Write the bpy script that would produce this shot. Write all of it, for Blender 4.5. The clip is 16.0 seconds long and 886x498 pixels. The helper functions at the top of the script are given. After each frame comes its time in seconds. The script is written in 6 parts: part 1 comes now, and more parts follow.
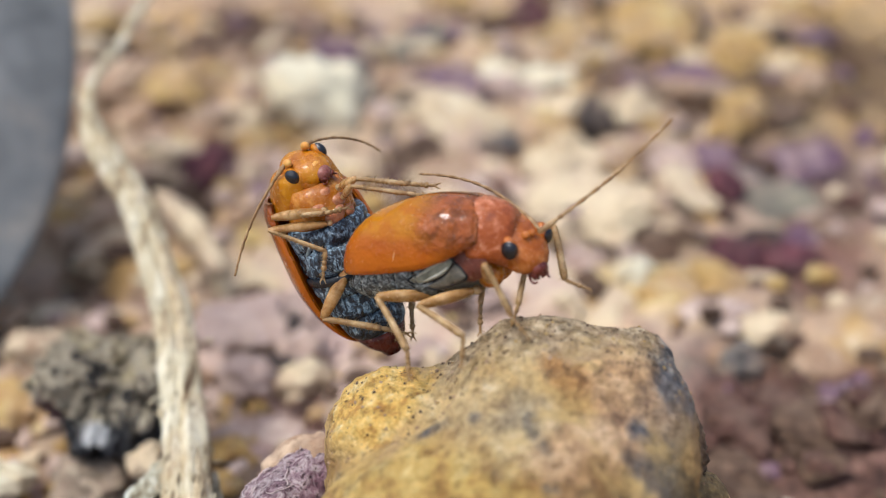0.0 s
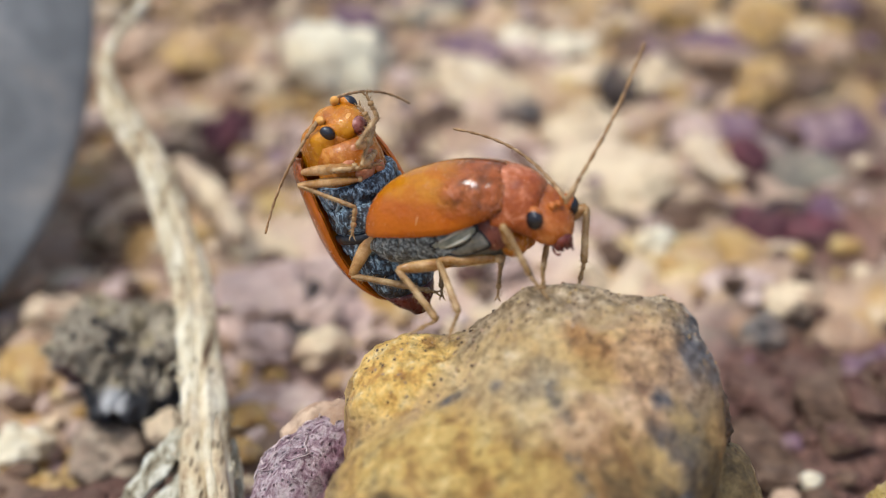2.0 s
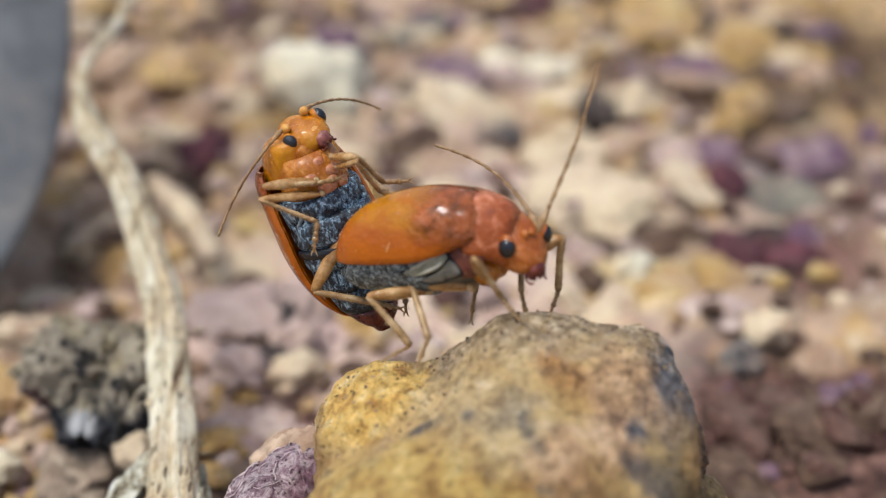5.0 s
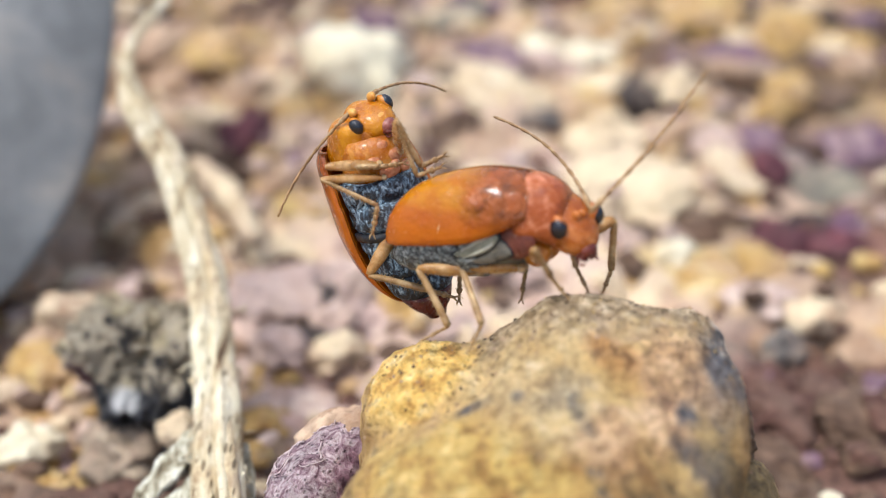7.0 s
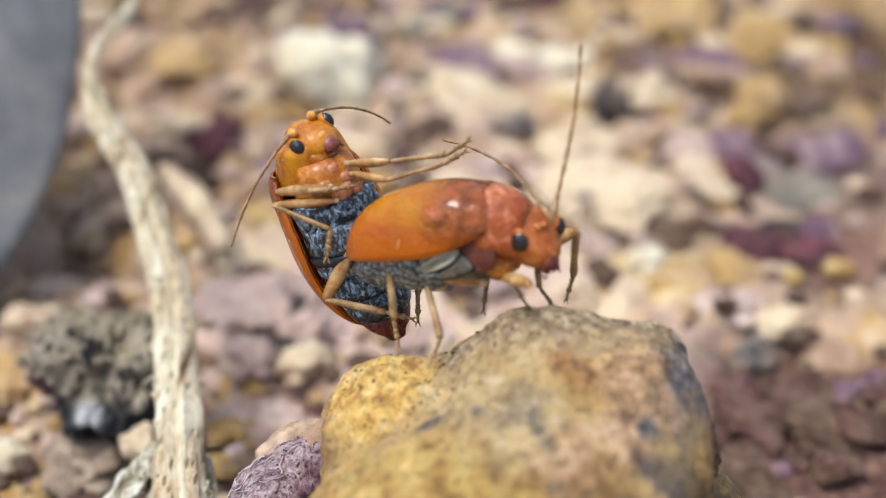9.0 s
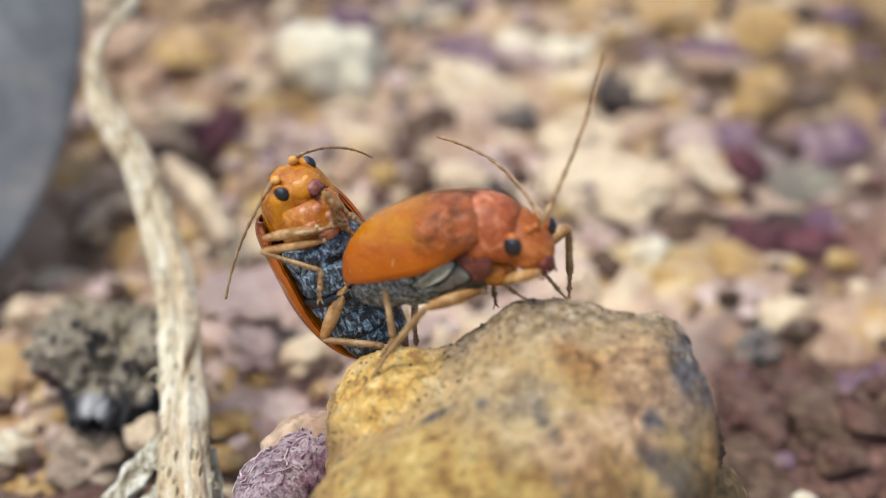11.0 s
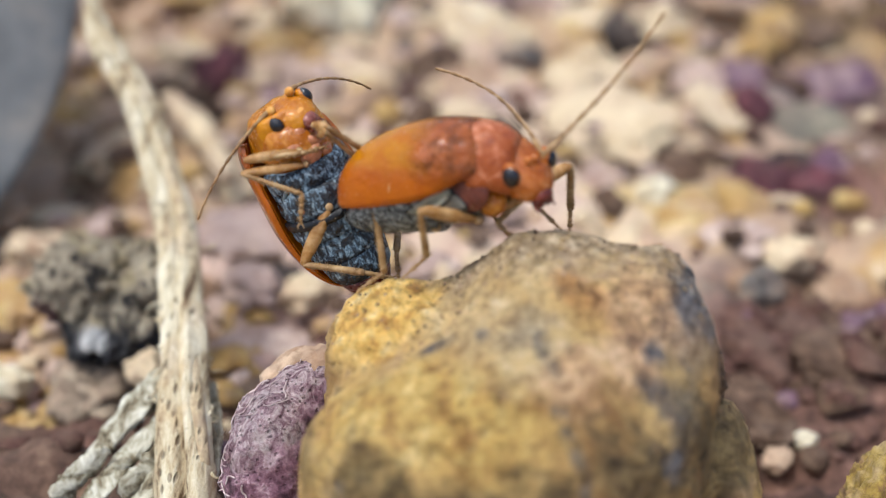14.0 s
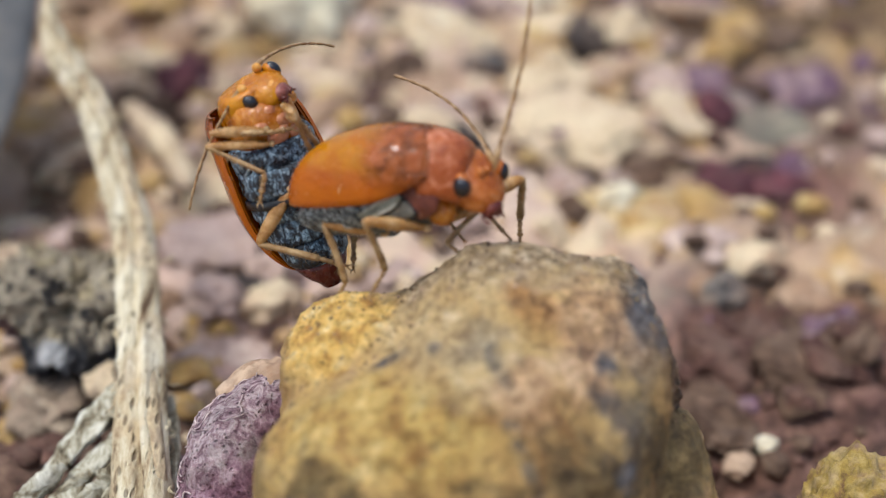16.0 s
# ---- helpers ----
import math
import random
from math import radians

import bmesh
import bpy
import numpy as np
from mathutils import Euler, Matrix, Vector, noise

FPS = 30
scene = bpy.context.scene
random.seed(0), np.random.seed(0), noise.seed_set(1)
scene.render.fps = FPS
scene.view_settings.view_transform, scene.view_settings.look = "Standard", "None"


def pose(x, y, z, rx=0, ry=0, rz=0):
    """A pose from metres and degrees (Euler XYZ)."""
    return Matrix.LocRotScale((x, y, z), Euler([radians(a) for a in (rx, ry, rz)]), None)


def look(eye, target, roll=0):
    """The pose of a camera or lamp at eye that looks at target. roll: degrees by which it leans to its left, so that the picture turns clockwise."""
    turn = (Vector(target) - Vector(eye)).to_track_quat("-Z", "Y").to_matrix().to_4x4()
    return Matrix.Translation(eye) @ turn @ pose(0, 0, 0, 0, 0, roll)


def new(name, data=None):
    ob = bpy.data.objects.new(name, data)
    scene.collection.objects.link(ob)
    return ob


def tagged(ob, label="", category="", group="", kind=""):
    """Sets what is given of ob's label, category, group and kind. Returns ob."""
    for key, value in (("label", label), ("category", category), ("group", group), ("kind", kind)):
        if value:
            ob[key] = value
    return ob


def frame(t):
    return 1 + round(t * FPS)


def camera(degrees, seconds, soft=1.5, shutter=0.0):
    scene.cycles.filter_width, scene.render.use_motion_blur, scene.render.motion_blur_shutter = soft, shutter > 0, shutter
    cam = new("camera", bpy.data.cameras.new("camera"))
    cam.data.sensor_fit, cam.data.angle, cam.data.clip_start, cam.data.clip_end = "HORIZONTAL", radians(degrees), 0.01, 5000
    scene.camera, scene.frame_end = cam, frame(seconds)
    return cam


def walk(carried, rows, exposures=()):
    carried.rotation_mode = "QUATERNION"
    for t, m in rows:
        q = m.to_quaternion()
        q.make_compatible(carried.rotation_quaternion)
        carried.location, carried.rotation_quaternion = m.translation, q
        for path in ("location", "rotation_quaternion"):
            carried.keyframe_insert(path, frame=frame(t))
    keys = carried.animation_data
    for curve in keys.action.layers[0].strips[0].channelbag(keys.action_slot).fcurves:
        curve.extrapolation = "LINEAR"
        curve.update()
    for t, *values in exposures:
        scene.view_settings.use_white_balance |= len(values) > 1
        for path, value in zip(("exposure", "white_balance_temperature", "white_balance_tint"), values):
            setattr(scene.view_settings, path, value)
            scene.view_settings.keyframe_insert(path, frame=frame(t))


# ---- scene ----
# Two mating leaf beetles on a pebble. Lengths below are millimetres unless a line says otherwise; MM turns them into metres.
MM = 0.001

# ---- camera ----
EXPOSURE = 0.33  # stops over the whole clip
cam = camera(40.0, 16.0, 1.0)
cam.data.dof.use_dof = True
cam.data.dof.focus_distance = 0.0396
cam.data.dof.aperture_fstop = 40.0
walk(cam, [
    (0, pose(0.000478, -0.035453, 0.036147, 61.029, 0.842, -2.019)),
    (0.5, pose(0.000581, -0.035449, 0.036210, 61.520, 1.038, -1.857)),
    (1, pose(0.000513, -0.035303, 0.036076, 61.487, 1.015, -1.936)),
    (1.5, pose(0.000417, -0.034930, 0.035616, 60.336, 1.098, -1.546)),
    (2, pose(0.000344, -0.035076, 0.035786, 59.659, 0.938, -1.135)),
    (2.5, pose(0.000520, -0.034990, 0.035947, 60.594, 0.808, -1.548)),
    (3, pose(0.000681, -0.034868, 0.036049, 61.749, 0.491, -1.945)),
    (3.5, pose(0.000739, -0.034532, 0.035771, 61.022, 0.366, -1.972)),
    (4, pose(0.000802, -0.034664, 0.035972, 61.005, 0.187, -2.094)),
    (4.2, pose(0.000656, -0.034589, 0.035808, 60.905, 0.160, -1.968)),
    (6.3, pose(0.000536, -0.034493, 0.035670, 60.454, -0.091, -1.445)),
    (6.5, pose(0.000438, -0.034649, 0.035723, 61.107, -0.009, -1.331)),
    (7, pose(-0.000000, -0.034511, 0.035425, 60.002, -0.002, 0.012)),
    (7.5, pose(0.000152, -0.034300, 0.035454, 60.224, 0.009, 0.365)),
    (8, pose(0.000409, -0.034230, 0.035592, 60.382, -0.264, -0.484)),
    (8.5, pose(0.000626, -0.034134, 0.035555, 60.408, -0.309, -1.133)),
    (9, pose(0.000684, -0.033973, 0.035449, 60.132, -0.189, -0.819)),
    (9.2, pose(0.000523, -0.034007, 0.035498, 59.870, -0.155, -0.702)),
    (11.5, pose(0.000639, -0.033984, 0.035492, 59.632, -0.121, -0.791)),
    (12, pose(0.000696, -0.033751, 0.035289, 59.065, -0.100, -0.710)),
    (12.5, pose(0.000540, -0.034255, 0.035530, 59.383, -0.005, -0.537)),
    (13, pose(0.000330, -0.034516, 0.035491, 60.341, -0.097, -0.033)),
    (13.5, pose(0.000409, -0.033928, 0.034759, 58.539, -0.165, 0.370)),
    (14, pose(0.000749, -0.033818, 0.034851, 57.197, -0.277, -0.360)),
    (14.5, pose(0.001058, -0.033675, 0.034954, 57.575, -0.225, -0.934)),
    (15, pose(0.000916, -0.033554, 0.034933, 57.379, -0.233, -0.975)),
    (15.5, pose(0.001296, -0.033596, 0.034917, 57.101, -0.313, -1.299)),
    (16, pose(0.001447, -0.033598, 0.035071, 57.305, -0.348, -1.625)),
], [(t, e + EXPOSURE, 6060, 6) for t, e in ((0, -0.02), (1.0, -0.06), (2.0, -0.04), (3, -0.16), (3.5, -0.06), (4, -0.14), (6.3, -0.10), (6.5, -0.06), (7, 0.30), (8, 0.2), (9, 0.10), (11.5, 0.02), (12.5, 0.0), (13, 0.02), (13.5, 0.22), (14, 0.03), (14.5, -0.08), (16, -0.12))])

# ---- light ----
sky_world = bpy.data.worlds.new("sky")
scene.world = sky_world
sky_world.use_nodes = True
wn = sky_world.node_tree
sky = wn.nodes.new("ShaderNodeTexSky")
sky.sky_type = "NISHITA"
sky.sun_disc = False
sky.sun_elevation = radians(76)
sky.sun_rotation = radians(-124)
sky.dust_density = 4.0
wn.nodes["Background"].inputs["Strength"].default_value = 0.15
wn.links.new(sky.outputs[0], wn.nodes["Background"].inputs["Color"])
sun = new("sun", bpy.data.lights.new("sun", "SUN"))
sun.data.energy = 2.0
sun.data.angle = radians(14)
sun.data.color = (1.0, 0.97, 0.93)
sun.matrix_basis = look((-0.17, -0.05, 0.38), (0, 0, 0.0))


# ---- mesh helpers ----
def obj(name, verts, faces, material, smooth=True):
    """One mesh object from millimetre vertices."""
    me = bpy.data.meshes.new(name)
    me.from_pydata([tuple(float(c) * MM for c in v) for v in verts], [], [tuple(int(i) for i in f) for f in faces])
    me.update()
    if smooth:
        me.polygons.foreach_set("use_smooth", [True] * len(me.polygons))
    if material:
        me.materials.append(material)
    return new(name, me)


def part(name, geo, material, parent, label=""):
    ob = obj(name, geo[0], geo[1], material)
    ob.parent = parent
    return tagged(ob, label)


def join(*geos):
    vs, fs, n = [], [], 0
    for v, f in geos:
        vs += [tuple(p) for p in v]
        fs += [tuple(i + n for i in q) for q in f]
        n += len(v)
    return vs, fs


def loft(rings, cap=True):
    """Skin closed rings of equal count."""
    n = len(rings[0])
    vs = [tuple(p) for r in rings for p in r]
    fs = []
    for i in range(len(rings) - 1):
        for j in range(n):
            k = (j + 1) % n
            fs.append((i * n + j, i * n + k, (i + 1) * n + k, (i + 1) * n + j))
    if cap:
        a = len(vs)
        vs.append(tuple(np.mean(rings[0], 0)))
        vs.append(tuple(np.mean(rings[-1], 0)))
        m = (len(rings) - 1) * n
        for j in range(n):
            k = (j + 1) % n
            fs.append((a, k, j))
            fs.append((a + 1, m + j, m + k))
    return vs, fs


def tube(points, radii, n=10, flat=1.0):
    """A tube along a line of points, its radius given point by point."""
    pts = [Vector(p) for p in points]
    rings, side = [], None
    for i, p in enumerate(pts):
        d = (pts[min(i + 1, len(pts) - 1)] - pts[max(i - 1, 0)]).normalized()
        if side is None:
            side = d.orthogonal().normalized()
        side = (side - d * side.dot(d)).normalized()
        up = d.cross(side)
        r = radii[i] if hasattr(radii, "__len__") else radii
        rings.append([p + (side * math.cos(a) + up * math.sin(a) * flat) * r for a in np.linspace(0, 2 * math.pi, n, endpoint=False)])
    return loft(rings)


def curve_points(ctrl, n=24):
    """A smooth line through control points."""
    c = [Vector(p) for p in ctrl]
    out = []
    for i in range(n):
        u = i / (n - 1) * (len(c) - 1)
        k = min(int(u), len(c) - 2)
        f = u - k
        p0, p1, p2, p3 = c[max(k - 1, 0)], c[k], c[k + 1], c[min(k + 2, len(c) - 1)]
        out.append(0.5 * ((2 * p1) + (p2 - p0) * f + (2 * p0 - 5 * p1 + 4 * p2 - p3) * f * f + (3 * p1 - p0 - 3 * p2 + p3) * f ** 3))
    return out


def ball(center, radii, nu=16, nv=12, power=2.0):
    """A rounded body with three half-axes."""
    cx, cy, cz = center
    rings = []
    for i in range(1, nv):
        a = math.pi * i / nv
        s, c = math.sin(a), math.cos(a)
        ring = []
        for j in range(nu):
            b = 2 * math.pi * j / nu
            e = 2.0 / power
            q = lambda w: math.copysign(abs(w) ** e, w)
            ring.append((cx + radii[0] * q(c), cy + radii[1] * q(s) * q(math.cos(b)), cz + radii[2] * q(s) * q(math.sin(b))))
        rings.append(ring)
    vs, fs = loft(rings)
    vs[-2] = (cx + radii[0], cy, cz)
    vs[-1] = (cx - radii[0], cy, cz)
    return vs, fs


def icosphere(level):
    bm = bmesh.new()
    bmesh.ops.create_icosphere(bm, subdivisions=level, radius=1.0)
    v = np.array([p.co[:] for p in bm.verts])
    f = [[q.index for q in p.verts] for p in bm.faces]
    bm.free()
    return v, f


ICO = {k: icosphere(k) for k in (2, 3, 4, 5, 6, 7)}


def lumpy(lobes, center, level, blend=0.9, bumps=((2.5, 0.25), (0.8, 0.1)), seed=0.0):
    """A rock: the smooth union of rounded lobes (x, y, z, rx, ry, rz, power), seen from its centre, with bumps of (size, height)."""
    d, f = ICO[level]
    c = np.array(center, float)
    lo, hi = np.zeros(len(d)), np.full(len(d), 40.0)

    def field(p):
        total = np.zeros(len(p))
        for x, y, z, rx, ry, rz, pw in lobes:
            q = (np.abs((p - (x, y, z)) / (rx, ry, rz)) ** pw).sum(1) ** (1 / pw)
            total += np.exp(-(q - 1) * min(rx, ry, rz) / blend * 2)
        return total

    for _ in range(26):
        mid = (lo + hi) / 2
        inside = field(c + d * mid[:, None]) > 1
        lo, hi = np.where(inside, mid, lo), np.where(inside, hi, mid)
    p = c + d * lo[:, None]
    off = np.zeros(len(p))
    for size, height in bumps:
        off += height * np.array([noise.fractal(Vector(q) / size + Vector((seed, 3.1, seed)), 0.9, 2.1, 4) for q in p])
    return p + d * off[:, None], f


# ---- materials ----
def col(r, g, b):
    """Linear colour from 8-bit screen values."""
    f = lambda v: (v / 255 / 12.92) if v < 10.3 else ((v / 255 + 0.055) / 1.055) ** 2.4
    return (f(r), f(g), f(b), 1.0)


class Nodes:
    """A small wrapper to write node materials briefly."""

    def __init__(self, name):
        self.mat = bpy.data.materials.new(name)
        self.mat.use_nodes = True
        self.t = self.mat.node_tree
        self.bsdf = self.t.nodes["Principled BSDF"]
        self.coord = self.t.nodes.new("ShaderNodeTexCoord").outputs["Object"]

    def link(self, a, b):
        self.t.links.new(a, b)

    def in_place(self):
        """Lay the pattern out in the place itself, whatever the object's size."""
        self.coord = self.t.nodes.new("ShaderNodeNewGeometry").outputs["Position"]

    def spread(self):
        """Shift the pattern from object to object."""
        info = self.t.nodes.new("ShaderNodeObjectInfo")
        m = self.t.nodes.new("ShaderNodeVectorMath")
        m.operation = "MULTIPLY_ADD"
        comb = self.t.nodes.new("ShaderNodeCombineXYZ")
        for i in range(3):
            self.link(info.outputs["Random"], comb.inputs[i])
        self.link(comb.outputs[0], m.inputs[0])
        m.inputs[1].default_value = (0.31, 0.17, 0.23)
        self.link(self.coord, m.inputs[2])
        self.coord = m.outputs[0]
        self.random = info.outputs["Random"]

    def noise(self, per_mm, detail=5.0, rough=0.6, warp=0.0, stretch=None):
        n = self.t.nodes.new("ShaderNodeTexNoise")
        n.inputs["Scale"].default_value = per_mm / MM
        n.inputs["Detail"].default_value = detail
        n.inputs["Roughness"].default_value = rough
        n.inputs["Distortion"].default_value = warp
        src = self.coord
        if stretch:
            m = self.t.nodes.new("ShaderNodeMapping")
            m.inputs["Scale"].default_value = stretch
            self.link(src, m.inputs[0])
            src = m.outputs[0]
        self.link(src, n.inputs["Vector"])
        return n.outputs[0]

    def shifted(self, by):
        m = self.t.nodes.new("ShaderNodeVectorMath")
        m.operation = "ADD"
        m.inputs[1].default_value = by
        self.link(self.coord, m.inputs[0])
        return m.outputs[0]

    def cells(self, per_mm, feature="F1", stretch=None):
        n = self.t.nodes.new("ShaderNodeTexVoronoi")
        n.feature = feature
        n.inputs["Scale"].default_value = per_mm / MM
        src = self.coord
        if stretch:
            m = self.t.nodes.new("ShaderNodeMapping")
            m.inputs["Scale"].default_value = stretch
            self.link(src, m.inputs[0])
            src = m.outputs[0]
        self.link(src, n.inputs["Vector"])
        return n.outputs["Distance"]

    def ramp(self, fac, *stops):
        r = self.t.nodes.new("ShaderNodeValToRGB")
        e = r.color_ramp.elements
        while len(e) < len(stops):
            e.new(0.5)
        for k, (p, c) in zip(e, stops):
            k.position = p
            k.color = c if len(c) == 4 else (*c, 1)
        self.link(fac, r.inputs[0])
        return r.outputs[0]

    def mask(self, fac, a, b):
        """0 at a, 1 at b."""
        m = self.t.nodes.new("ShaderNodeMapRange")
        m.interpolation_type = "SMOOTHSTEP"
        m.inputs["From Min"].default_value, m.inputs["From Max"].default_value = a, b
        if a > b:
            m.inputs["From Min"].default_value, m.inputs["From Max"].default_value = b, a
            m.inputs["To Min"].default_value, m.inputs["To Max"].default_value = 1, 0
        self.link(fac, m.inputs["Value"])
        return m.outputs[0]

    def math(self, op, a, b):
        m = self.t.nodes.new("ShaderNodeMath")
        m.operation = op
        for i, v in enumerate((a, b)):
            if isinstance(v, (int, float)):
                m.inputs[i].default_value = v
            else:
                self.link(v, m.inputs[i])
        return m.outputs[0]

    def mix(self, fac, a, b, mode="MIX"):
        m = self.t.nodes.new("ShaderNodeMix")
        m.data_type = "RGBA"
        m.blend_type = mode
        for i, v in ((0, fac), (6, a), (7, b)):
            if isinstance(v, (int, float)):
                m.inputs[i].default_value = v
            elif isinstance(v, tuple):
                m.inputs[i].default_value = v if len(v) == 4 else (*v, 1)
            else:
                self.link(v, m.inputs[i])
        return m.outputs[2]

    def near(self, x, y, z, radius, soft, wobble=0.8, per_mm=0.9):
        """A stain round a point of the object: 1 inside, 0 outside, with a ragged rim."""
        d = self.t.nodes.new("ShaderNodeVectorMath")
        d.operation = "DISTANCE"
        self.link(self.coord, d.inputs[0])
        d.inputs[1].default_value = (x * MM, y * MM, z * MM)
        ragged = self.math("ADD", self.math("MULTIPLY", d.outputs["Value"], 1 / MM), self.math("MULTIPLY", self.math("SUBTRACT", self.noise(per_mm, 4), 0.5), wobble * 2))
        return self.mask(ragged, radius + soft, radius - soft)

    def axis(self, i):
        s = self.t.nodes.new("ShaderNodeSeparateXYZ")
        self.link(self.coord, s.inputs[0])
        return self.math("MULTIPLY", s.outputs[i], 1 / MM)

    def done(self, color, rough=0.7, bump=None, depth=0.05, spec=0.4, **more):
        self.link(color, self.bsdf.inputs["Base Color"]) if not isinstance(color, tuple) else None
        if isinstance(color, tuple):
            self.bsdf.inputs["Base Color"].default_value = color
        if isinstance(rough, (int, float)):
            self.bsdf.inputs["Roughness"].default_value = rough
        else:
            self.link(rough, self.bsdf.inputs["Roughness"])
        self.bsdf.inputs["Specular IOR Level"].default_value = spec
        for key, v in more.items():
            self.bsdf.inputs[key.replace("_", " ")].default_value = v
        if bump is not None:
            b = self.t.nodes.new("ShaderNodeBump")
            b.inputs["Strength"].default_value = 1.0
            b.inputs["Distance"].default_value = depth * MM
            self.link(bump, b.inputs["Height"])
            self.link(b.outputs[0], self.bsdf.inputs["Normal"])
        return self.mat


def rock_material(name, c1, c2, c3, size=1.0, rough=0.8, spread=True, contrast=0.6, dusty=0.55, deep=0.82):
    """Mottled stone: three colours in patches, with grain and dark pits. size: patches in mm."""
    n = Nodes(name)
    n.in_place()
    if spread:
        n.spread()
    base = n.ramp(n.noise(0.45 / size, 6, 0.68, 0.8), (0.36, c1), (0.5, c2), (0.62, c3))
    grain = n.noise(2.6, 6, 0.75)
    base = n.mix(contrast, base, n.ramp(grain, (0.3, (0.35, 0.33, 0.32)), (0.55, (1, 1, 1)), (0.75, (1.25, 1.22, 1.2))), "MULTIPLY")
    dust = n.mask(n.noise(0.7 / size, 5, 0.7, 0.5), 0.44, 0.62)
    base = n.mix(n.math("MULTIPLY", dust, dusty), base, n.ramp(n.noise(2.0, 4), (0.3, col(160, 132, 112)), (0.7, col(206, 180, 154))))
    base = n.mix(1.0, base, (deep, deep, deep * 1.0), "MULTIPLY")
    return n.done(base, rough, n.math("ADD", n.math("MULTIPLY", grain, 0.4), n.noise(1.2, 5, 0.6)), 0.10, 0.25)


M_STONES = {
    "white": rock_material("white_quartz", col(240, 228, 194), col(244, 234, 206), col(228, 208, 168), 2.0, contrast=0.3, dusty=0.2, deep=0.8),
    "cream": rock_material("cream_stone", col(196, 172, 138), col(220, 200, 166), col(180, 152, 124), 2.0, deep=0.95),
    "yellow": rock_material("ochre_stone", col(206, 172, 104), col(184, 144, 86), col(216, 190, 128), 1.6),
    "tan": rock_material("tan_stone", col(184, 154, 124), col(160, 128, 102), col(204, 176, 148), 1.6, deep=0.9),
    "pink": rock_material("pinkish_stone", col(196, 172, 160), col(172, 146, 134), col(216, 194, 180), 2.0, deep=0.95),
    "purple": rock_material("purple_stone", col(136, 104, 122), col(114, 84, 102), col(154, 128, 138), 1.5, dusty=0.3, deep=0.76),
    "maroon": rock_material("maroon_stone", col(112, 66, 70), col(82, 46, 54), col(122, 70, 76), 1.5, dusty=0.08, deep=0.75),
    "brown": rock_material("brown_stone", col(122, 96, 76), col(86, 64, 50), col(140, 110, 88), 1.5, dusty=0.25, deep=0.7),
    "red": rock_material("rusty_stone", col(126, 90, 76), col(88, 58, 50), col(140, 104, 90), 1.2, dusty=0.2, deep=0.64),
    "grey": rock_material("grey_stone", col(122, 118, 112), col(92, 88, 88), col(150, 144, 134), 1.5),
    "green": rock_material("grey_green_stone", col(150, 146, 128), col(118, 114, 104), col(176, 166, 142), 2.0, dusty=0.35, deep=0.64),
    "ash": rock_material("ashy_tan_stone", col(172, 152, 130), col(128, 112, 96), col(206, 188, 162), 0.8, contrast=0.8, dusty=0.4, deep=0.86),
    "dark": rock_material("dark_stone", col(70, 62, 60), col(46, 42, 44), col(96, 84, 76), 1.2, dusty=0.2, deep=0.75),
}


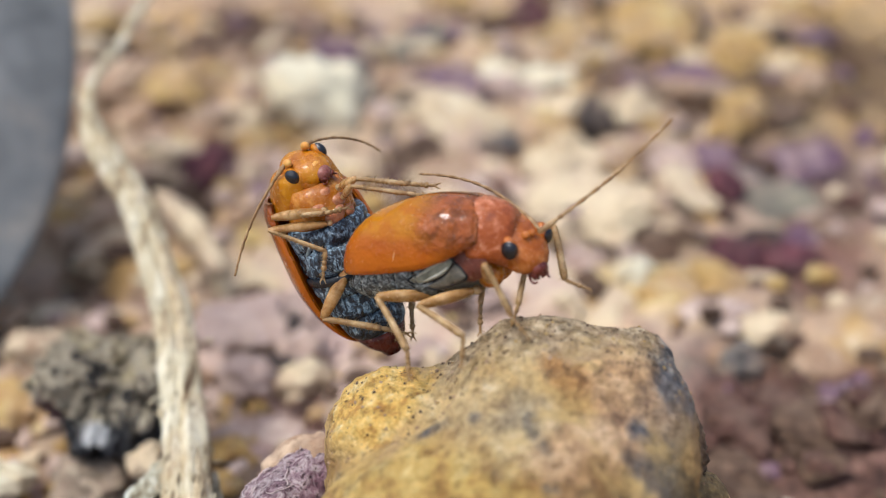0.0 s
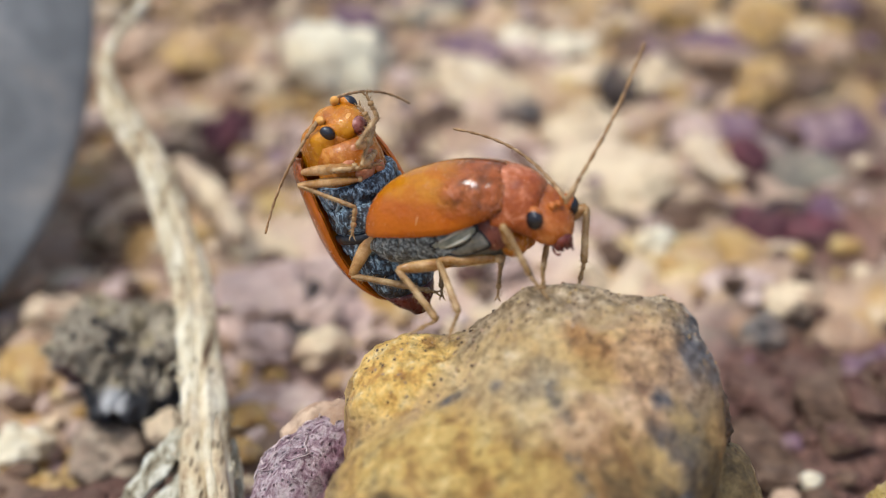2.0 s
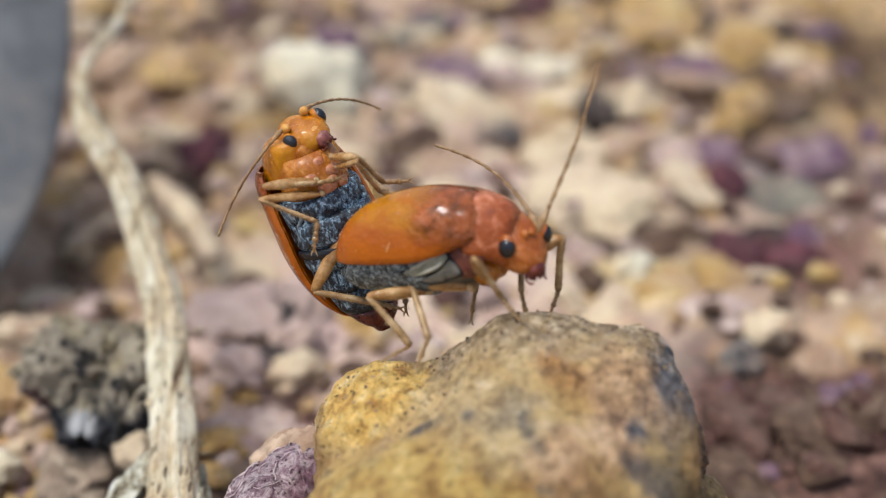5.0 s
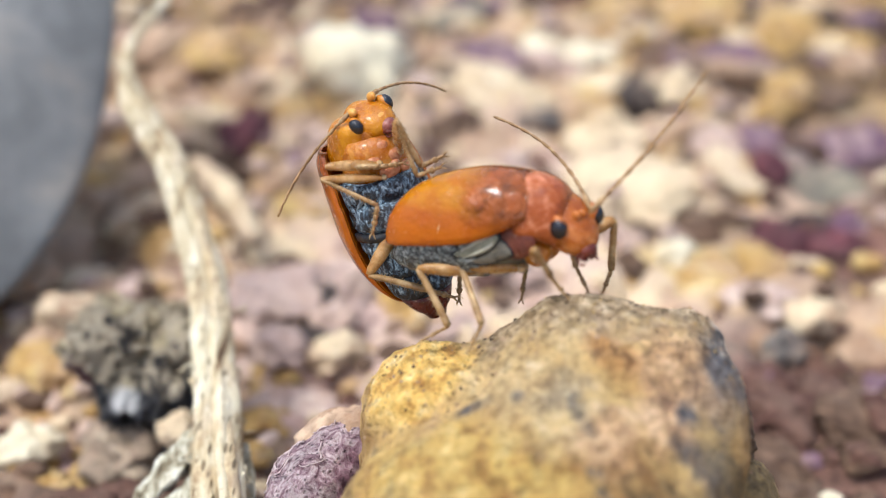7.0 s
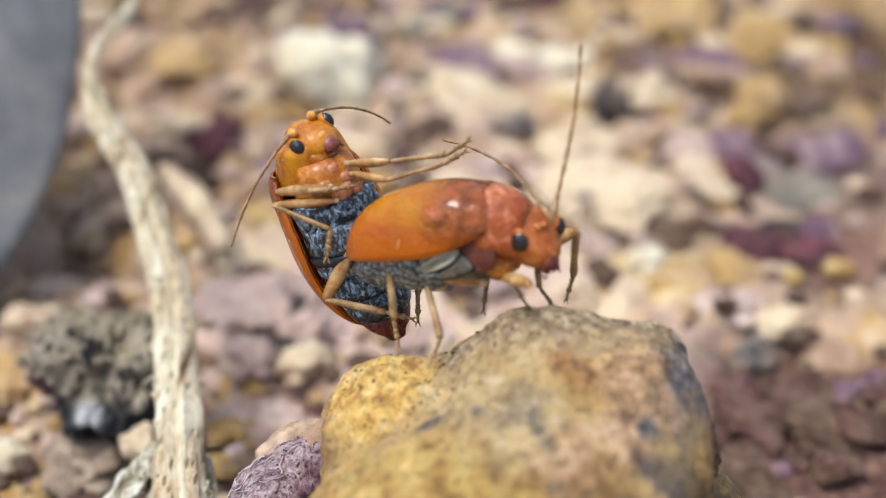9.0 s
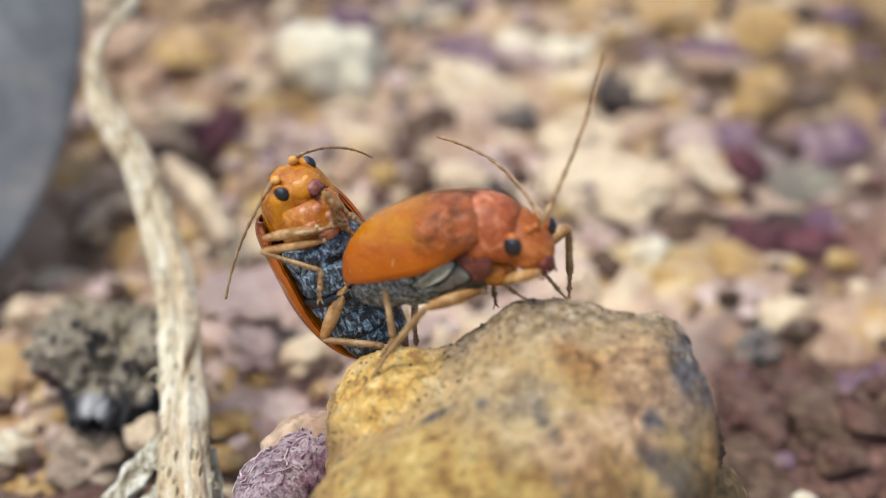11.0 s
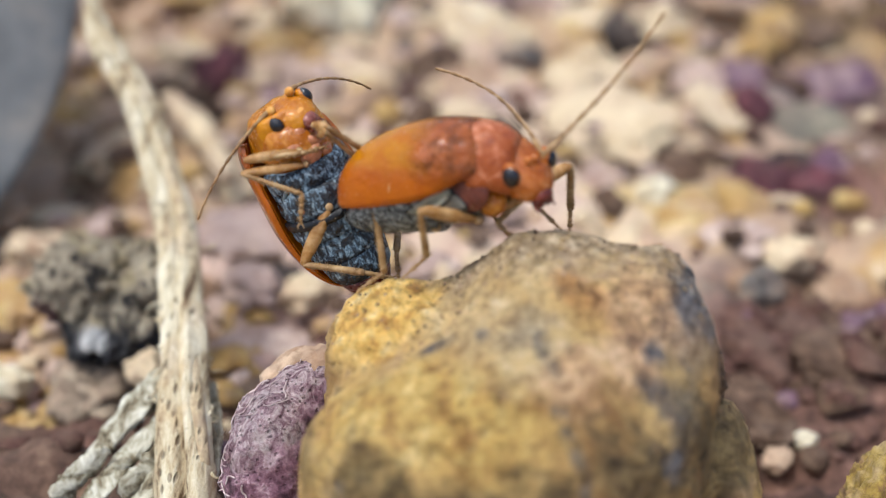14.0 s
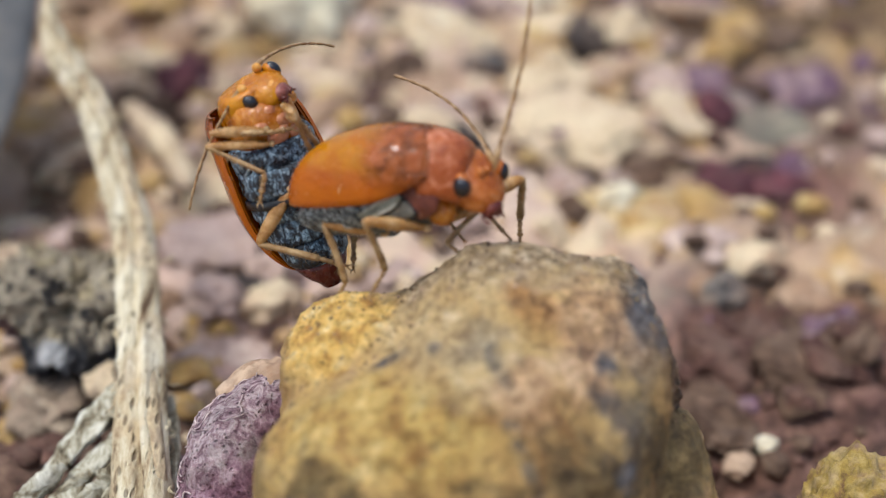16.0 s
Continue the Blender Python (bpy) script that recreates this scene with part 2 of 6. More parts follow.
def soil_material():
    n = Nodes("laterite_soil")
    place = n.coord
    patches = n.ramp(n.noise(0.09, 5, 0.6, 0.8), (0.28, col(136, 110, 94)), (0.42, col(178, 150, 124)), (0.55, col(204, 178, 148)), (0.70, col(186, 156, 136)))
    for freq, lo, hi, tint, amount in ((0.13, 0.52, 0.64, col(204, 164, 92), 0.75), (0.115, 0.58, 0.68, col(132, 104, 118), 0.6), (0.15, 0.57, 0.68, col(230, 216, 188), 0.8), (0.21, 0.60, 0.70, col(104, 78, 64), 0.6)):
        n.coord = n.shifted((0.013, 0.027, 0.0))
        patches = n.mix(n.math("MULTIPLY", n.mask(n.noise(freq, 4, 0.55, 0.6), lo, hi), amount), patches, tint)
    small = n.ramp(n.noise(0.55, 6, 0.65, 0.4), (0.3, (0.62, 0.58, 0.55)), (0.5, (0.97, 0.97, 0.97)), (0.7, (1.15, 1.13, 1.08)))
    base = n.mix(0.75, patches, small, "MULTIPLY")
    n.coord = place
    # dark rusty earth beside the pebble
    base = n.mix(n.math("MULTIPLY", n.near(18, 6, 1.5, 12.5, 2.0, 3.0, 0.2), 0.95), base, n.ramp(n.noise(0.8, 6, 0.7), (0.38, col(56, 38, 34)), (0.5, col(98, 70, 62)), (0.64, col(146, 112, 98))))
    base = n.mix(n.math("MULTIPLY", n.near(34, 62, 1.0, 15.0, 5.0, 8.0, 0.08), 0.6), base, n.ramp(n.noise(0.5, 6, 0.7), (0.35, col(110, 84, 52)), (0.5, col(160, 130, 76)), (0.68, col(190, 160, 100))))
    base = n.mix(n.math("MULTIPLY", n.near(-13, 2, 2.5, 8.0, 2.0, 3.0, 0.2), 0.9), base, n.ramp(n.noise(0.9, 6, 0.7), (0.35, col(60, 46, 42)), (0.5, col(104, 80, 70)), (0.68, col(144, 118, 100))))
    base = n.mix(n.math("MULTIPLY", n.near(2, 28, 0.5, 15, 7, 9, 0.1), 0.6), base, n.ramp(n.noise(0.35, 6, 0.7, 0.4), (0.36, col(188, 158, 148)), (0.5, col(226, 202, 188)), (0.64, col(244, 226, 200))))
    for x, y, r, c in ((-23, 58, 9, (150, 120, 90)), (-11, 70, 6, (92, 62, 58)), (33, 58, 9, (84, 66, 50)), (27, 37, 7, (104, 86, 80)), (23, 26, 5, (112, 76, 70)), (17.5, 29, 2.5, (104, 84, 70)), (22.5, 39, 4, (132, 96, 120)), (-7, 20, 5, (216, 188, 178)), (-6, 13, 4, (206, 176, 164)), (-20, 22, 4, (206, 176, 150)), (-8, 31, 3, (216, 190, 150)), (12, 33, 6, (218, 196, 168)), (13.5, 25, 3.5, (224, 196, 136))):
        low, mid = col(*[v * 0.7 for v in c]), col(*[min(255, v * 1.15) for v in c])
        base = n.mix(n.math("MULTIPLY", n.near(x, y, 0.5, r, r * 0.35, r * 0.6, 0.15), 0.75), base, n.ramp(n.noise(0.6, 6, 0.7), (0.38, low), (0.6, mid)))
    base = n.mix(1.0, base, (0.85, 0.83, 0.82), "MULTIPLY")
    grain = n.noise(2.2, 6, 0.7)
    return n.done(base, 0.9, grain, 0.15, 0.2)


M_SOIL = soil_material()


def boulder_material():
    """Ochre pebble: soft yellow flanks, a dusty grey crown, peach and rusty patches, blue-grey stains, few pits."""
    n = Nodes("ochre_pebble")
    base = n.ramp(n.noise(0.32, 6, 0.62, 0.6), (0.36, col(142, 106, 62)), (0.45, col(180, 146, 90)), (0.55, col(200, 168, 108)), (0.64, col(178, 148, 112)))

    def patch(x, y, z, r, soft, much, stops, grain=1.6, ragged=1.1):
        nonlocal base
        base = n.mix(n.math("MULTIPLY", n.near(x, y, z, r, soft, ragged, 1.0), much), base, n.ramp(n.noise(grain, 7, 0.7), *stops))

    ochre = ((0.38, col(146, 108, 54)), (0.46, col(186, 150, 80)), (0.54, col(204, 172, 98)), (0.64, col(220, 196, 134)))
    bright = ((0.38, col(182, 132, 64)), (0.47, col(222, 180, 94)), (0.56, col(234, 198, 118)), (0.66, col(240, 218, 164)))
    peach = ((0.38, col(146, 110, 84)), (0.47, col(196, 156, 116)), (0.56, col(212, 174, 134)), (0.66, col(230, 202, 166)))
    sand = ((0.38, col(150, 126, 92)), (0.47, col(202, 176, 128)), (0.56, col(214, 190, 142)), (0.66, col(230, 212, 174)))
    olive_shade = ((0.38, col(52, 42, 28)), (0.46, col(88, 74, 48)), (0.55, col(120, 102, 66)), (0.66, col(160, 138, 94)))
    slate = ((0.36, col(66, 66, 74)), (0.50, col(92, 92, 98)), (0.64, col(128, 124, 122)))
    rust = ((0.38, col(110, 68, 36)), (0.48, col(174, 122, 64)), (0.62, col(210, 164, 108)))
    # yellow front, sandy brow, peach side
    for x, y, z, r in ((0.4, -9.0, 13.6, 2.0), (2.4, -9.6, 13.6, 1.6), (-1.8, -8.4, 12.4, 1.4)):
        patch(x, y, z, r, 0.9, 0.85, ochre, 1.1, 1.3)
    for x, y, z, r in ((2.5, -7.0, 15.0, 1.4), (0.8, -5.7, 14.6, 1.0), (3.6, -8.2, 15.1, 0.9), (3.6, -5.6, 15.9, 0.8)):
        patch(x, y, z, r, 0.8, 0.8, sand, 1.4)
    for x, y, z, r in ((6.7, -6.4, 15.2, 1.4), (5.9, -8.3, 14.9, 0.9), (4.4, -8.9, 14.6, 0.8)):
        patch(x, y, z, r, 0.6, 0.8, peach, 1.3)
    patch(-1.0, -4.4, 13.9, 1.9, 0.4, 0.95, bright, 1.8, 0.7)
    # greyish crown
    crown = n.math("MULTIPLY", n.mask(n.math("ADD", n.axis(1), n.math("MULTIPLY", n.noise(0.6, 6, 0.66), 3.0)), -4.6, -2.6), n.mask(n.math("ADD", n.axis(0), n.noise(0.8, 4)), 1.4, 2.2))
    base = n.mix(n.math("MULTIPLY", crown, 0.8), base, n.ramp(n.noise(2.2, 8, 0.76), (0.39, col(56, 44, 34)), (0.45, col(128, 108, 84)), (0.52, col(176, 156, 128)), (0.64, col(216, 200, 172))))
    # olive mottling on the lower front, also its shade painted in as blotches
    for x, y, z, r in ((7.9, -8.8, 12.6, 1.5), (6.2, -10.6, 12.6, 1.3), (3.6, -11.2, 12.4, 1.0), (-1.0, -10.0, 12.2, 1.2), (9.0, -7.0, 11.0, 2.2), (0.8, -11.2, 11.8, 1.2), (5.0, -10.2, 13.4, 0.5), (-2.6, -8.2, 11.4, 0.9)):
        patch(x, y, z, r, 0.6, 0.8, olive_shade, 1.5, 1.8)
    # rusty patches
    for x, y, z, r in ((4.7, -6.5, 15.7, 0.6), (4.2, -5.9, 15.9, 0.3), (5.2, -7.4, 15.5, 0.35), (1.6, -9.8, 13.4, 0.25), (-0.2, -9.6, 13.2, 0.3)):
        patch(x, y, z, r, 0.35, 0.7, rust, 2.4, 0.8)
    # greyish flank, slate shoulder and stains
    for x, y, z, r in ((7.9, -6.9, 14.2, 1.1), (7.3, -9.0, 13.6, 0.8), (3.2, -7.6, 15.3, 0.5)):
        patch(x, y, z, r, 0.8, 0.45, slate, 1.8, 1.2)
    patch(8.5, -4.9, 14.4, 1.35, 0.4, 0.95, ((0.38, col(44, 42, 46)), (0.47, col(92, 90, 92)), (0.56, col(134, 128, 122)), (0.66, col(176, 166, 152))), 2.2, 0.9)
    for x, y, z, r, much in ((7.0, -7.7, 14.9, 0.48, 0.95), (6.7, -8.95, 14.4, 0.44, 0.9), (8.0, -6.0, 14.7, 0.6, 0.8), (0.55, -6.5, 14.3, 0.34, 0.95), (1.0, -6.6, 14.5, 0.24, 0.9), (-2.0, -6.0, 13.2, 0.36, 0.9), (-1.4, -6.2, 13.5, 0.28, 0.8), (-2.6, -6.4, 12.6, 0.5, 0.9), (2.5, -6.0, 15.3, 0.16, 0.8), (2.1, -7.1, 14.9, 0.14, 0.8), (5.2, -11.2, 11.6, 0.5, 0.8), (7.4, -9.7, 12.4, 0.5, 0.9), (-1.6, -9.4, 11.6, 0.6, 0.8), (6.9, -9.9, 13.2, 0.3, 0.85)):
        patch(x, y, z, r, 0.22, much, slate, 2.5, 0.5)
    # grey streak running down the brow
    wave = n.math("ADD", n.axis(0), n.math("MULTIPLY", n.math("SUBTRACT", n.noise(0.5, 5, 0.6), 0.5), 1.6))
    streak = n.math("ABSOLUTE", n.math("SUBTRACT", n.math("ADD", wave, n.math("MULTIPLY", n.axis(1), 0.32)), 1.06), 0)
    run = n.math("MULTIPLY", n.mask(streak, 0.36, 0.05), n.math("MULTIPLY", n.mask(n.axis(1), -6.4, -7.2), n.mask(n.noise(1.0, 4), 0.42, 0.56)))
    base = n.mix(n.math("MULTIPLY", run, 0.85), base, n.ramp(n.noise(3.0, 5), (0.38, col(74, 66, 58)), (0.6, col(128, 118, 104))))
    mott = n.ramp(n.noise(2.6, 8, 0.76), (0.37, (0.46, 0.42, 0.38)), (0.45, (0.88, 0.87, 0.85)), (0.52, (1.0, 1.0, 1.0)), (0.64, (1.18, 1.16, 1.12)))
    base = n.mix(0.8, base, mott, "MULTIPLY")
    blot = n.ramp(n.noise(1.0, 8, 0.74, 0.5), (0.40, (0.56, 0.50, 0.44)), (0.46, (1.0, 0.98, 0.95)), (0.53, (1.14, 1.13, 1.12)), (0.62, (1.3, 1.29, 1.28)))
    base = n.mix(0.5, base, blot, "MULTIPLY")
    # pits, mostly on the crown and the yellow lobe
    top = n.math("MAXIMUM", n.mask(n.axis(1), -6.2, -5.2), n.math("MULTIPLY", n.mask(n.noise(0.8, 3), 0.54, 0.62), 0.7))
    pits = n.math("MULTIPLY", n.math("MULTIPLY", n.mask(n.cells(3.4), 0.28, 0.14), n.mask(n.noise(0.7, 4), 0.45, 0.53)), top)
    base = n.mix(n.math("MULTIPLY", pits, 0.75), base, col(88, 58, 38))
    height = n.math("ADD", n.math("ADD", n.math("MULTIPLY", n.noise(3.0, 7, 0.72), 0.7), n.math("MULTIPLY", n.noise(1.3, 6, 0.68), 1.3)), n.math("MULTIPLY", pits, -0.5))
    return n.done(base, 0.6, height, 0.32, 0.4)


M_BOULDER = boulder_material()


def root_material(name="dry_root_bark", tan=0.5):
    n = Nodes(name)
    fib = n.noise(1.5, 7, 0.7, 0.2, (1.0, 0.16, 0.5))
    base = n.ramp(fib, (0.34, col(96, 74, 52)), (0.42, col(176, 158, 126)), (0.50, col(200, 188, 158)), (0.68, col(226, 218, 196)))
    tint = n.mask(n.noise(0.4, 5), 0.50, 0.62)
    base = n.mix(n.math("MULTIPLY", tint, tan) if tan < 0.9 else 0.6, base, n.ramp(n.noise(2.0, 5), (0.4, col(140, 110, 80)), (0.6, col(194, 170, 130))))
    dash = n.math("MULTIPLY", n.mask(n.cells(2.2, stretch=(1.6, 0.45, 1.4)), 0.36, 0.18), n.mask(n.noise(0.5, 3), 0.42, 0.50))
    base = n.mix(n.math("MULTIPLY", dash, 0.6), base, col(84, 62, 44))
    spots = n.mask(n.noise(3.2, 5, 0.7), 0.39, 0.32)
    base = n.mix(n.math("MULTIPLY", spots, 0.4), base, col(110, 84, 56))
    return n.done(base, 0.75, n.math("ADD", n.math("ADD", fib, n.math("MULTIPLY", dash, -0.6)), n.math("MULTIPLY", n.noise(4, 4), 0.5)), 0.16, 0.3)


def crust_material():
    """Purple stone with a pale lilac film and crust towards its top."""
    n = Nodes("purple_crusted_stone")
    base = n.ramp(n.noise(1.6, 7, 0.72), (0.36, col(70, 42, 54)), (0.46, col(124, 86, 100)), (0.54, col(156, 116, 130)), (0.64, col(200, 168, 176)))
    film = n.mask(n.math("ADD", n.math("SUBTRACT", n.axis(2), n.math("MULTIPLY", n.axis(0), 0.5)), n.math("MULTIPLY", n.noise(0.9, 6, 0.7), 3.0)), 11.6, 13.0)
    fibre = n.ramp(n.noise(2.4, 7, 0.76, 0.8, (1.0, 1.0, 0.4)), (0.40, col(92, 70, 74)), (0.48, col(168, 148, 148)), (0.58, col(224, 212, 206)))
    base = n.mix(n.math("MULTIPLY", film, 0.6), base, fibre)
    pit = n.mask(n.cells(5.0), 0.30, 0.10)
    base = n.mix(n.math("MULTIPLY", pit, 0.5), base, col(62, 42, 48))
    return n.done(base, 0.8, n.math("ADD", n.noise(3.2, 7, 0.72), n.math("MULTIPLY", pit, -0.6)), 0.28, 0.3)


def pied_material():
    """Dark rock with a pale knobbly crust above and a glossy grey foot."""
    n = Nodes("pied_dark_rock")
    crust = n.ramp(n.noise(0.75, 7, 0.70, 0.8), (0.38, col(26, 24, 24)), (0.43, col(96, 86, 76)), (0.49, col(198, 184, 158)), (0.56, col(160, 146, 124)), (0.63, col(66, 58, 54)))
    warm = n.mask(n.noise(0.5, 4), 0.52, 0.60)
    crust = n.mix(n.math("MULTIPLY", warm, 0.5), crust, n.ramp(n.noise(1.6, 6, 0.7), (0.40, col(84, 66, 44)), (0.50, col(196, 176, 124)), (0.62, col(228, 214, 172))))
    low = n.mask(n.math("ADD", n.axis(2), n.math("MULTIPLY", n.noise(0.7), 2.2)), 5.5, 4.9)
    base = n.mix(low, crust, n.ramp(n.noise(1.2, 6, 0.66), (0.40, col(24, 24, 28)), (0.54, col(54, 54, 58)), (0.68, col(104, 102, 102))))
    # white spot: the glossy foot's highlight painted into the colour
    base = n.mix(n.near(-13.6, 7.4, 3.7, 0.55, 0.2, 0.4), base, col(226, 224, 220))
    base = n.mix(n.math("MULTIPLY", n.near(-15.8, 9.2, 4.2, 0.7, 0.4, 0.5), 0.7), base, col(110, 62, 64))
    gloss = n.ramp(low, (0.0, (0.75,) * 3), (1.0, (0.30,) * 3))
    return n.done(base, gloss, n.noise(2.2, 7, 0.72), 0.45, 0.5)


def leaf_material():
    n = Nodes("grey_dead_leaf")
    base = n.ramp(n.noise(0.16, 6, 0.6, 0.5), (0.3, col(86, 87, 86)), (0.5, col(116, 116, 115)), (0.68, col(142, 136, 128)))
    base = n.mix(0.4, base, n.ramp(n.noise(1.2, 5), (0.3, (0.7, 0.7, 0.7)), (0.6, (1.05, 1.05, 1.05))), "MULTIPLY")
    return n.done(base, 0.7, n.noise(1.0, 4), 0.1, 0.3)


def wing_case_material():
    """Amber cuticle: glossy and smooth, yellower on top, redder along the side, brownish pink and wrinkled to the front."""
    n = Nodes("amber_wing_case")
    wander = n.math("MULTIPLY", n.math("SUBTRACT", n.noise(0.8, 5, 0.6, 0.4), 0.5), 1.6)
    along = n.math("ADD", n.axis(0), wander)
    high = n.math("ADD", n.axis(2), n.math("MULTIPLY", wander, 0.5))
    base = n.ramp(n.mask(high, 0.35, 1.05), (0.0, col(166, 84, 0)), (0.45, col(162, 86, 0)), (1.0, col(172, 108, 0)))
    base = n.mix(0.35, base, n.ramp(n.noise(2.2, 6, 0.7, 0.3, (0.35, 1.0, 1.0)), (0.36, (0.66, 0.56, 0.5)), (0.50, (1, 1, 1)), (0.64, (1.14, 1.16, 1.1))), "MULTIPLY")
    front = n.math("MULTIPLY", n.mask(along, -0.8, 0.7), n.mask(n.math("ADD", high, n.math("MULTIPLY", along, 0.30)), 0.35, 1.35))
    base = n.mix(n.math("MULTIPLY", front, 0.88), base, n.ramp(n.noise(2.4, 7, 0.72), (0.38, col(88, 36, 8)), (0.48, col(128, 60, 18)), (0.60, col(158, 86, 44)), (0.70, col(188, 128, 92))))
    # darker hem
    base = n.mix(n.math("MULTIPLY", n.mask(n.noise(1.2, 6, 0.7), 0.50, 0.62), 0.35), base, col(150, 62, 0))
    dust = n.mask(n.noise(7.0, 3, 0.6), 0.68, 0.74)
    base = n.mix(n.math("MULTIPLY", dust, 0.35), base, col(236, 182, 120))
    wrinkle = n.math("MULTIPLY", n.noise(1.5, 5, 0.6, 0.4), n.math("ADD", n.math("MULTIPLY", front, 6.0), 0.8))
    n.bsdf.inputs["Subsurface Radius"].default_value = (0.0006, 0.0002, 0.00005)
    return n.done(base, n.ramp(n.noise(3, 6, 0.7), (0.35, (0.16,) * 3), (0.65, (0.30,) * 3)), n.math("ADD", n.math("MULTIPLY", n.cells(7.0), 0.25), wrinkle), 0.055, 0.25, Coat_Weight=0.3, Coat_Roughness=0.08, Subsurface_Weight=0.03, Subsurface_Scale=1.0)


def cuticle_material(name, c1, c2, c3, rough=0.38, size=1.0):
    n = Nodes(name)
    base = n.ramp(n.noise(1.8 / size, 6, 0.66, 0.3), (0.32, c1), (0.49, c2), (0.68, c3))
    dust = n.mask(n.noise(8.0, 3, 0.6), 0.66, 0.74)
    base = n.mix(n.math("MULTIPLY", dust, 0.4), base, col(244, 206, 160))
    gloss = n.ramp(n.noise(5.0, 5), (0.35, (rough * 0.6,) * 3), (0.65, (rough * 1.2,) * 3))
    n.bsdf.inputs["Subsurface Radius"].default_value = (0.0005, 0.0002, 0.00005)
    return n.done(base, gloss, n.math("ADD", n.noise(2.2, 6, 0.7), n.math("MULTIPLY", n.noise(9.0, 4, 0.6), 0.25)), 0.09, 0.35, Coat_Weight=0.2, Coat_Roughness=0.12, Subsurface_Weight=0.03, Subsurface_Scale=1.0)


def belly_material(name, dark, mid, pale, silver, bare):
    """Dark glossy cuticle under a fine silvery down, palest tones doubling as painted highlights; bare: how far it
    shows through in patches.
    """
    n = Nodes(name)
    fur = n.noise(7.0, 6, 0.72, 0.4, (0.8, 1.2, 1.0))
    base = n.ramp(fur, (0.42, dark), (0.49, mid), (0.56, pale), (0.65, silver))
    bald = n.mask(n.noise(1.7, 5, 0.66, 0.4), 0.51, 0.43)
    base = n.mix(n.math("MULTIPLY", bald, bare), base, dark)
    gloss = n.ramp(bald, (0.0, (0.5,) * 3), (1.0, (0.2,) * 3))
    return n.done(base, gloss, n.math("ADD", fur, n.math("MULTIPLY", n.noise(1.8, 4), 1.0)), 0.06, 0.6)


def black_eye_material():
    n = Nodes("black_compound_eye")
    base = n.ramp(n.noise(2.0, 3), (0.3, col(10, 9, 12)), (0.7, col(26, 26, 34)))
    return n.done(base, 0.18, n.cells(22.0), 0.012, 0.6)


M_ROOT, M_CRUST, M_PIED, M_LEAF = root_material(), crust_material(), pied_material(), leaf_material()
M_STRAND = root_material("dry_root_strand", 1.0)
M_WING, M_EYE = wing_case_material(), black_eye_material()
# blue-white tones: gloss highlights of the black belly put into the colour
M_BELLY = belly_material("downy_blue_black_cuticle", col(12, 14, 20), col(54, 72, 88), col(126, 152, 168), col(200, 216, 224), 0.9)
M_BELLY_GREY = belly_material("downy_grey_cuticle", col(40, 42, 42), col(94, 100, 98), col(146, 154, 152), col(196, 202, 198), 0.6)
M_HEAD = cuticle_material("orange_cuticle", col(152, 82, 0), col(180, 108, 0), col(196, 130, 10), 0.26, 1.0)
M_FACE = cuticle_material("red_orange_face_cuticle", col(136, 64, 4), col(158, 80, 12), col(190, 116, 54), 0.26, 0.9)
M_PRONOTUM = cuticle_material("salmon_orange_cuticle", col(128, 56, 12), col(156, 76, 26), col(204, 130, 92), 0.22, 0.9)
M_SOCKET = cuticle_material("pale_amber_cuticle", col(200, 134, 50), col(216, 156, 72), col(232, 186, 110), 0.34)
M_MOUTH = cuticle_material("red_brown_cuticle", col(70, 22, 14), col(92, 34, 24), col(120, 58, 44), 0.3)
M_LIP = cuticle_material("mauve_brown_cuticle", col(98, 46, 38), col(130, 72, 62), col(166, 108, 96), 0.3, 0.7)
M_LEG = cuticle_material("straw_cuticle", col(124, 94, 56), col(156, 122, 78), col(190, 160, 116), 0.34, 1.2)
M_THIGH = cuticle_material("amber_straw_cuticle", col(132, 90, 42), col(162, 118, 64), col(198, 160, 108), 0.3, 1.2)
M_CHEST = cuticle_material("pinkish_orange_cuticle", col(146, 82, 48), col(176, 110, 72), col(206, 152, 116), 0.36, 0.6)
M_BREAST = cuticle_material("bright_orange_cuticle", col(146, 74, 0), col(170, 98, 4), col(200, 138, 60), 0.3, 0.7)
M_FEELER = cuticle_material("brown_feeler", col(110, 80, 48), col(146, 112, 72), col(180, 148, 106), 0.5, 0.6)
M_RIM = cuticle_material("pale_rim", col(150, 146, 126), col(186, 182, 162), col(210, 206, 190), 0.4)
M_SPECK = cuticle_material("pale_debris", col(200, 138, 76), col(216, 168, 110), col(228, 194, 148), 0.6)
M_SHOULDER = cuticle_material("dull_maroon_cuticle", col(74, 32, 22), col(98, 46, 32), col(120, 66, 48), 0.4)
M_PLATE = cuticle_material("grey_green_plate", col(92, 92, 78), col(126, 126, 108), col(160, 158, 138), 0.36)
M_UNDERPLATE = cuticle_material("dark_grey_plate", col(58, 54, 46), col(88, 82, 70), col(118, 110, 94), 0.36)
M_STREAK = cuticle_material("blue_grey_plate", col(64, 78, 88), col(112, 130, 140), col(166, 182, 188), 0.3, 0.5)
M_WAIST = cuticle_material("black_glossy_cuticle", col(12, 12, 14), col(20, 20, 24), col(34, 36, 42), 0.2)

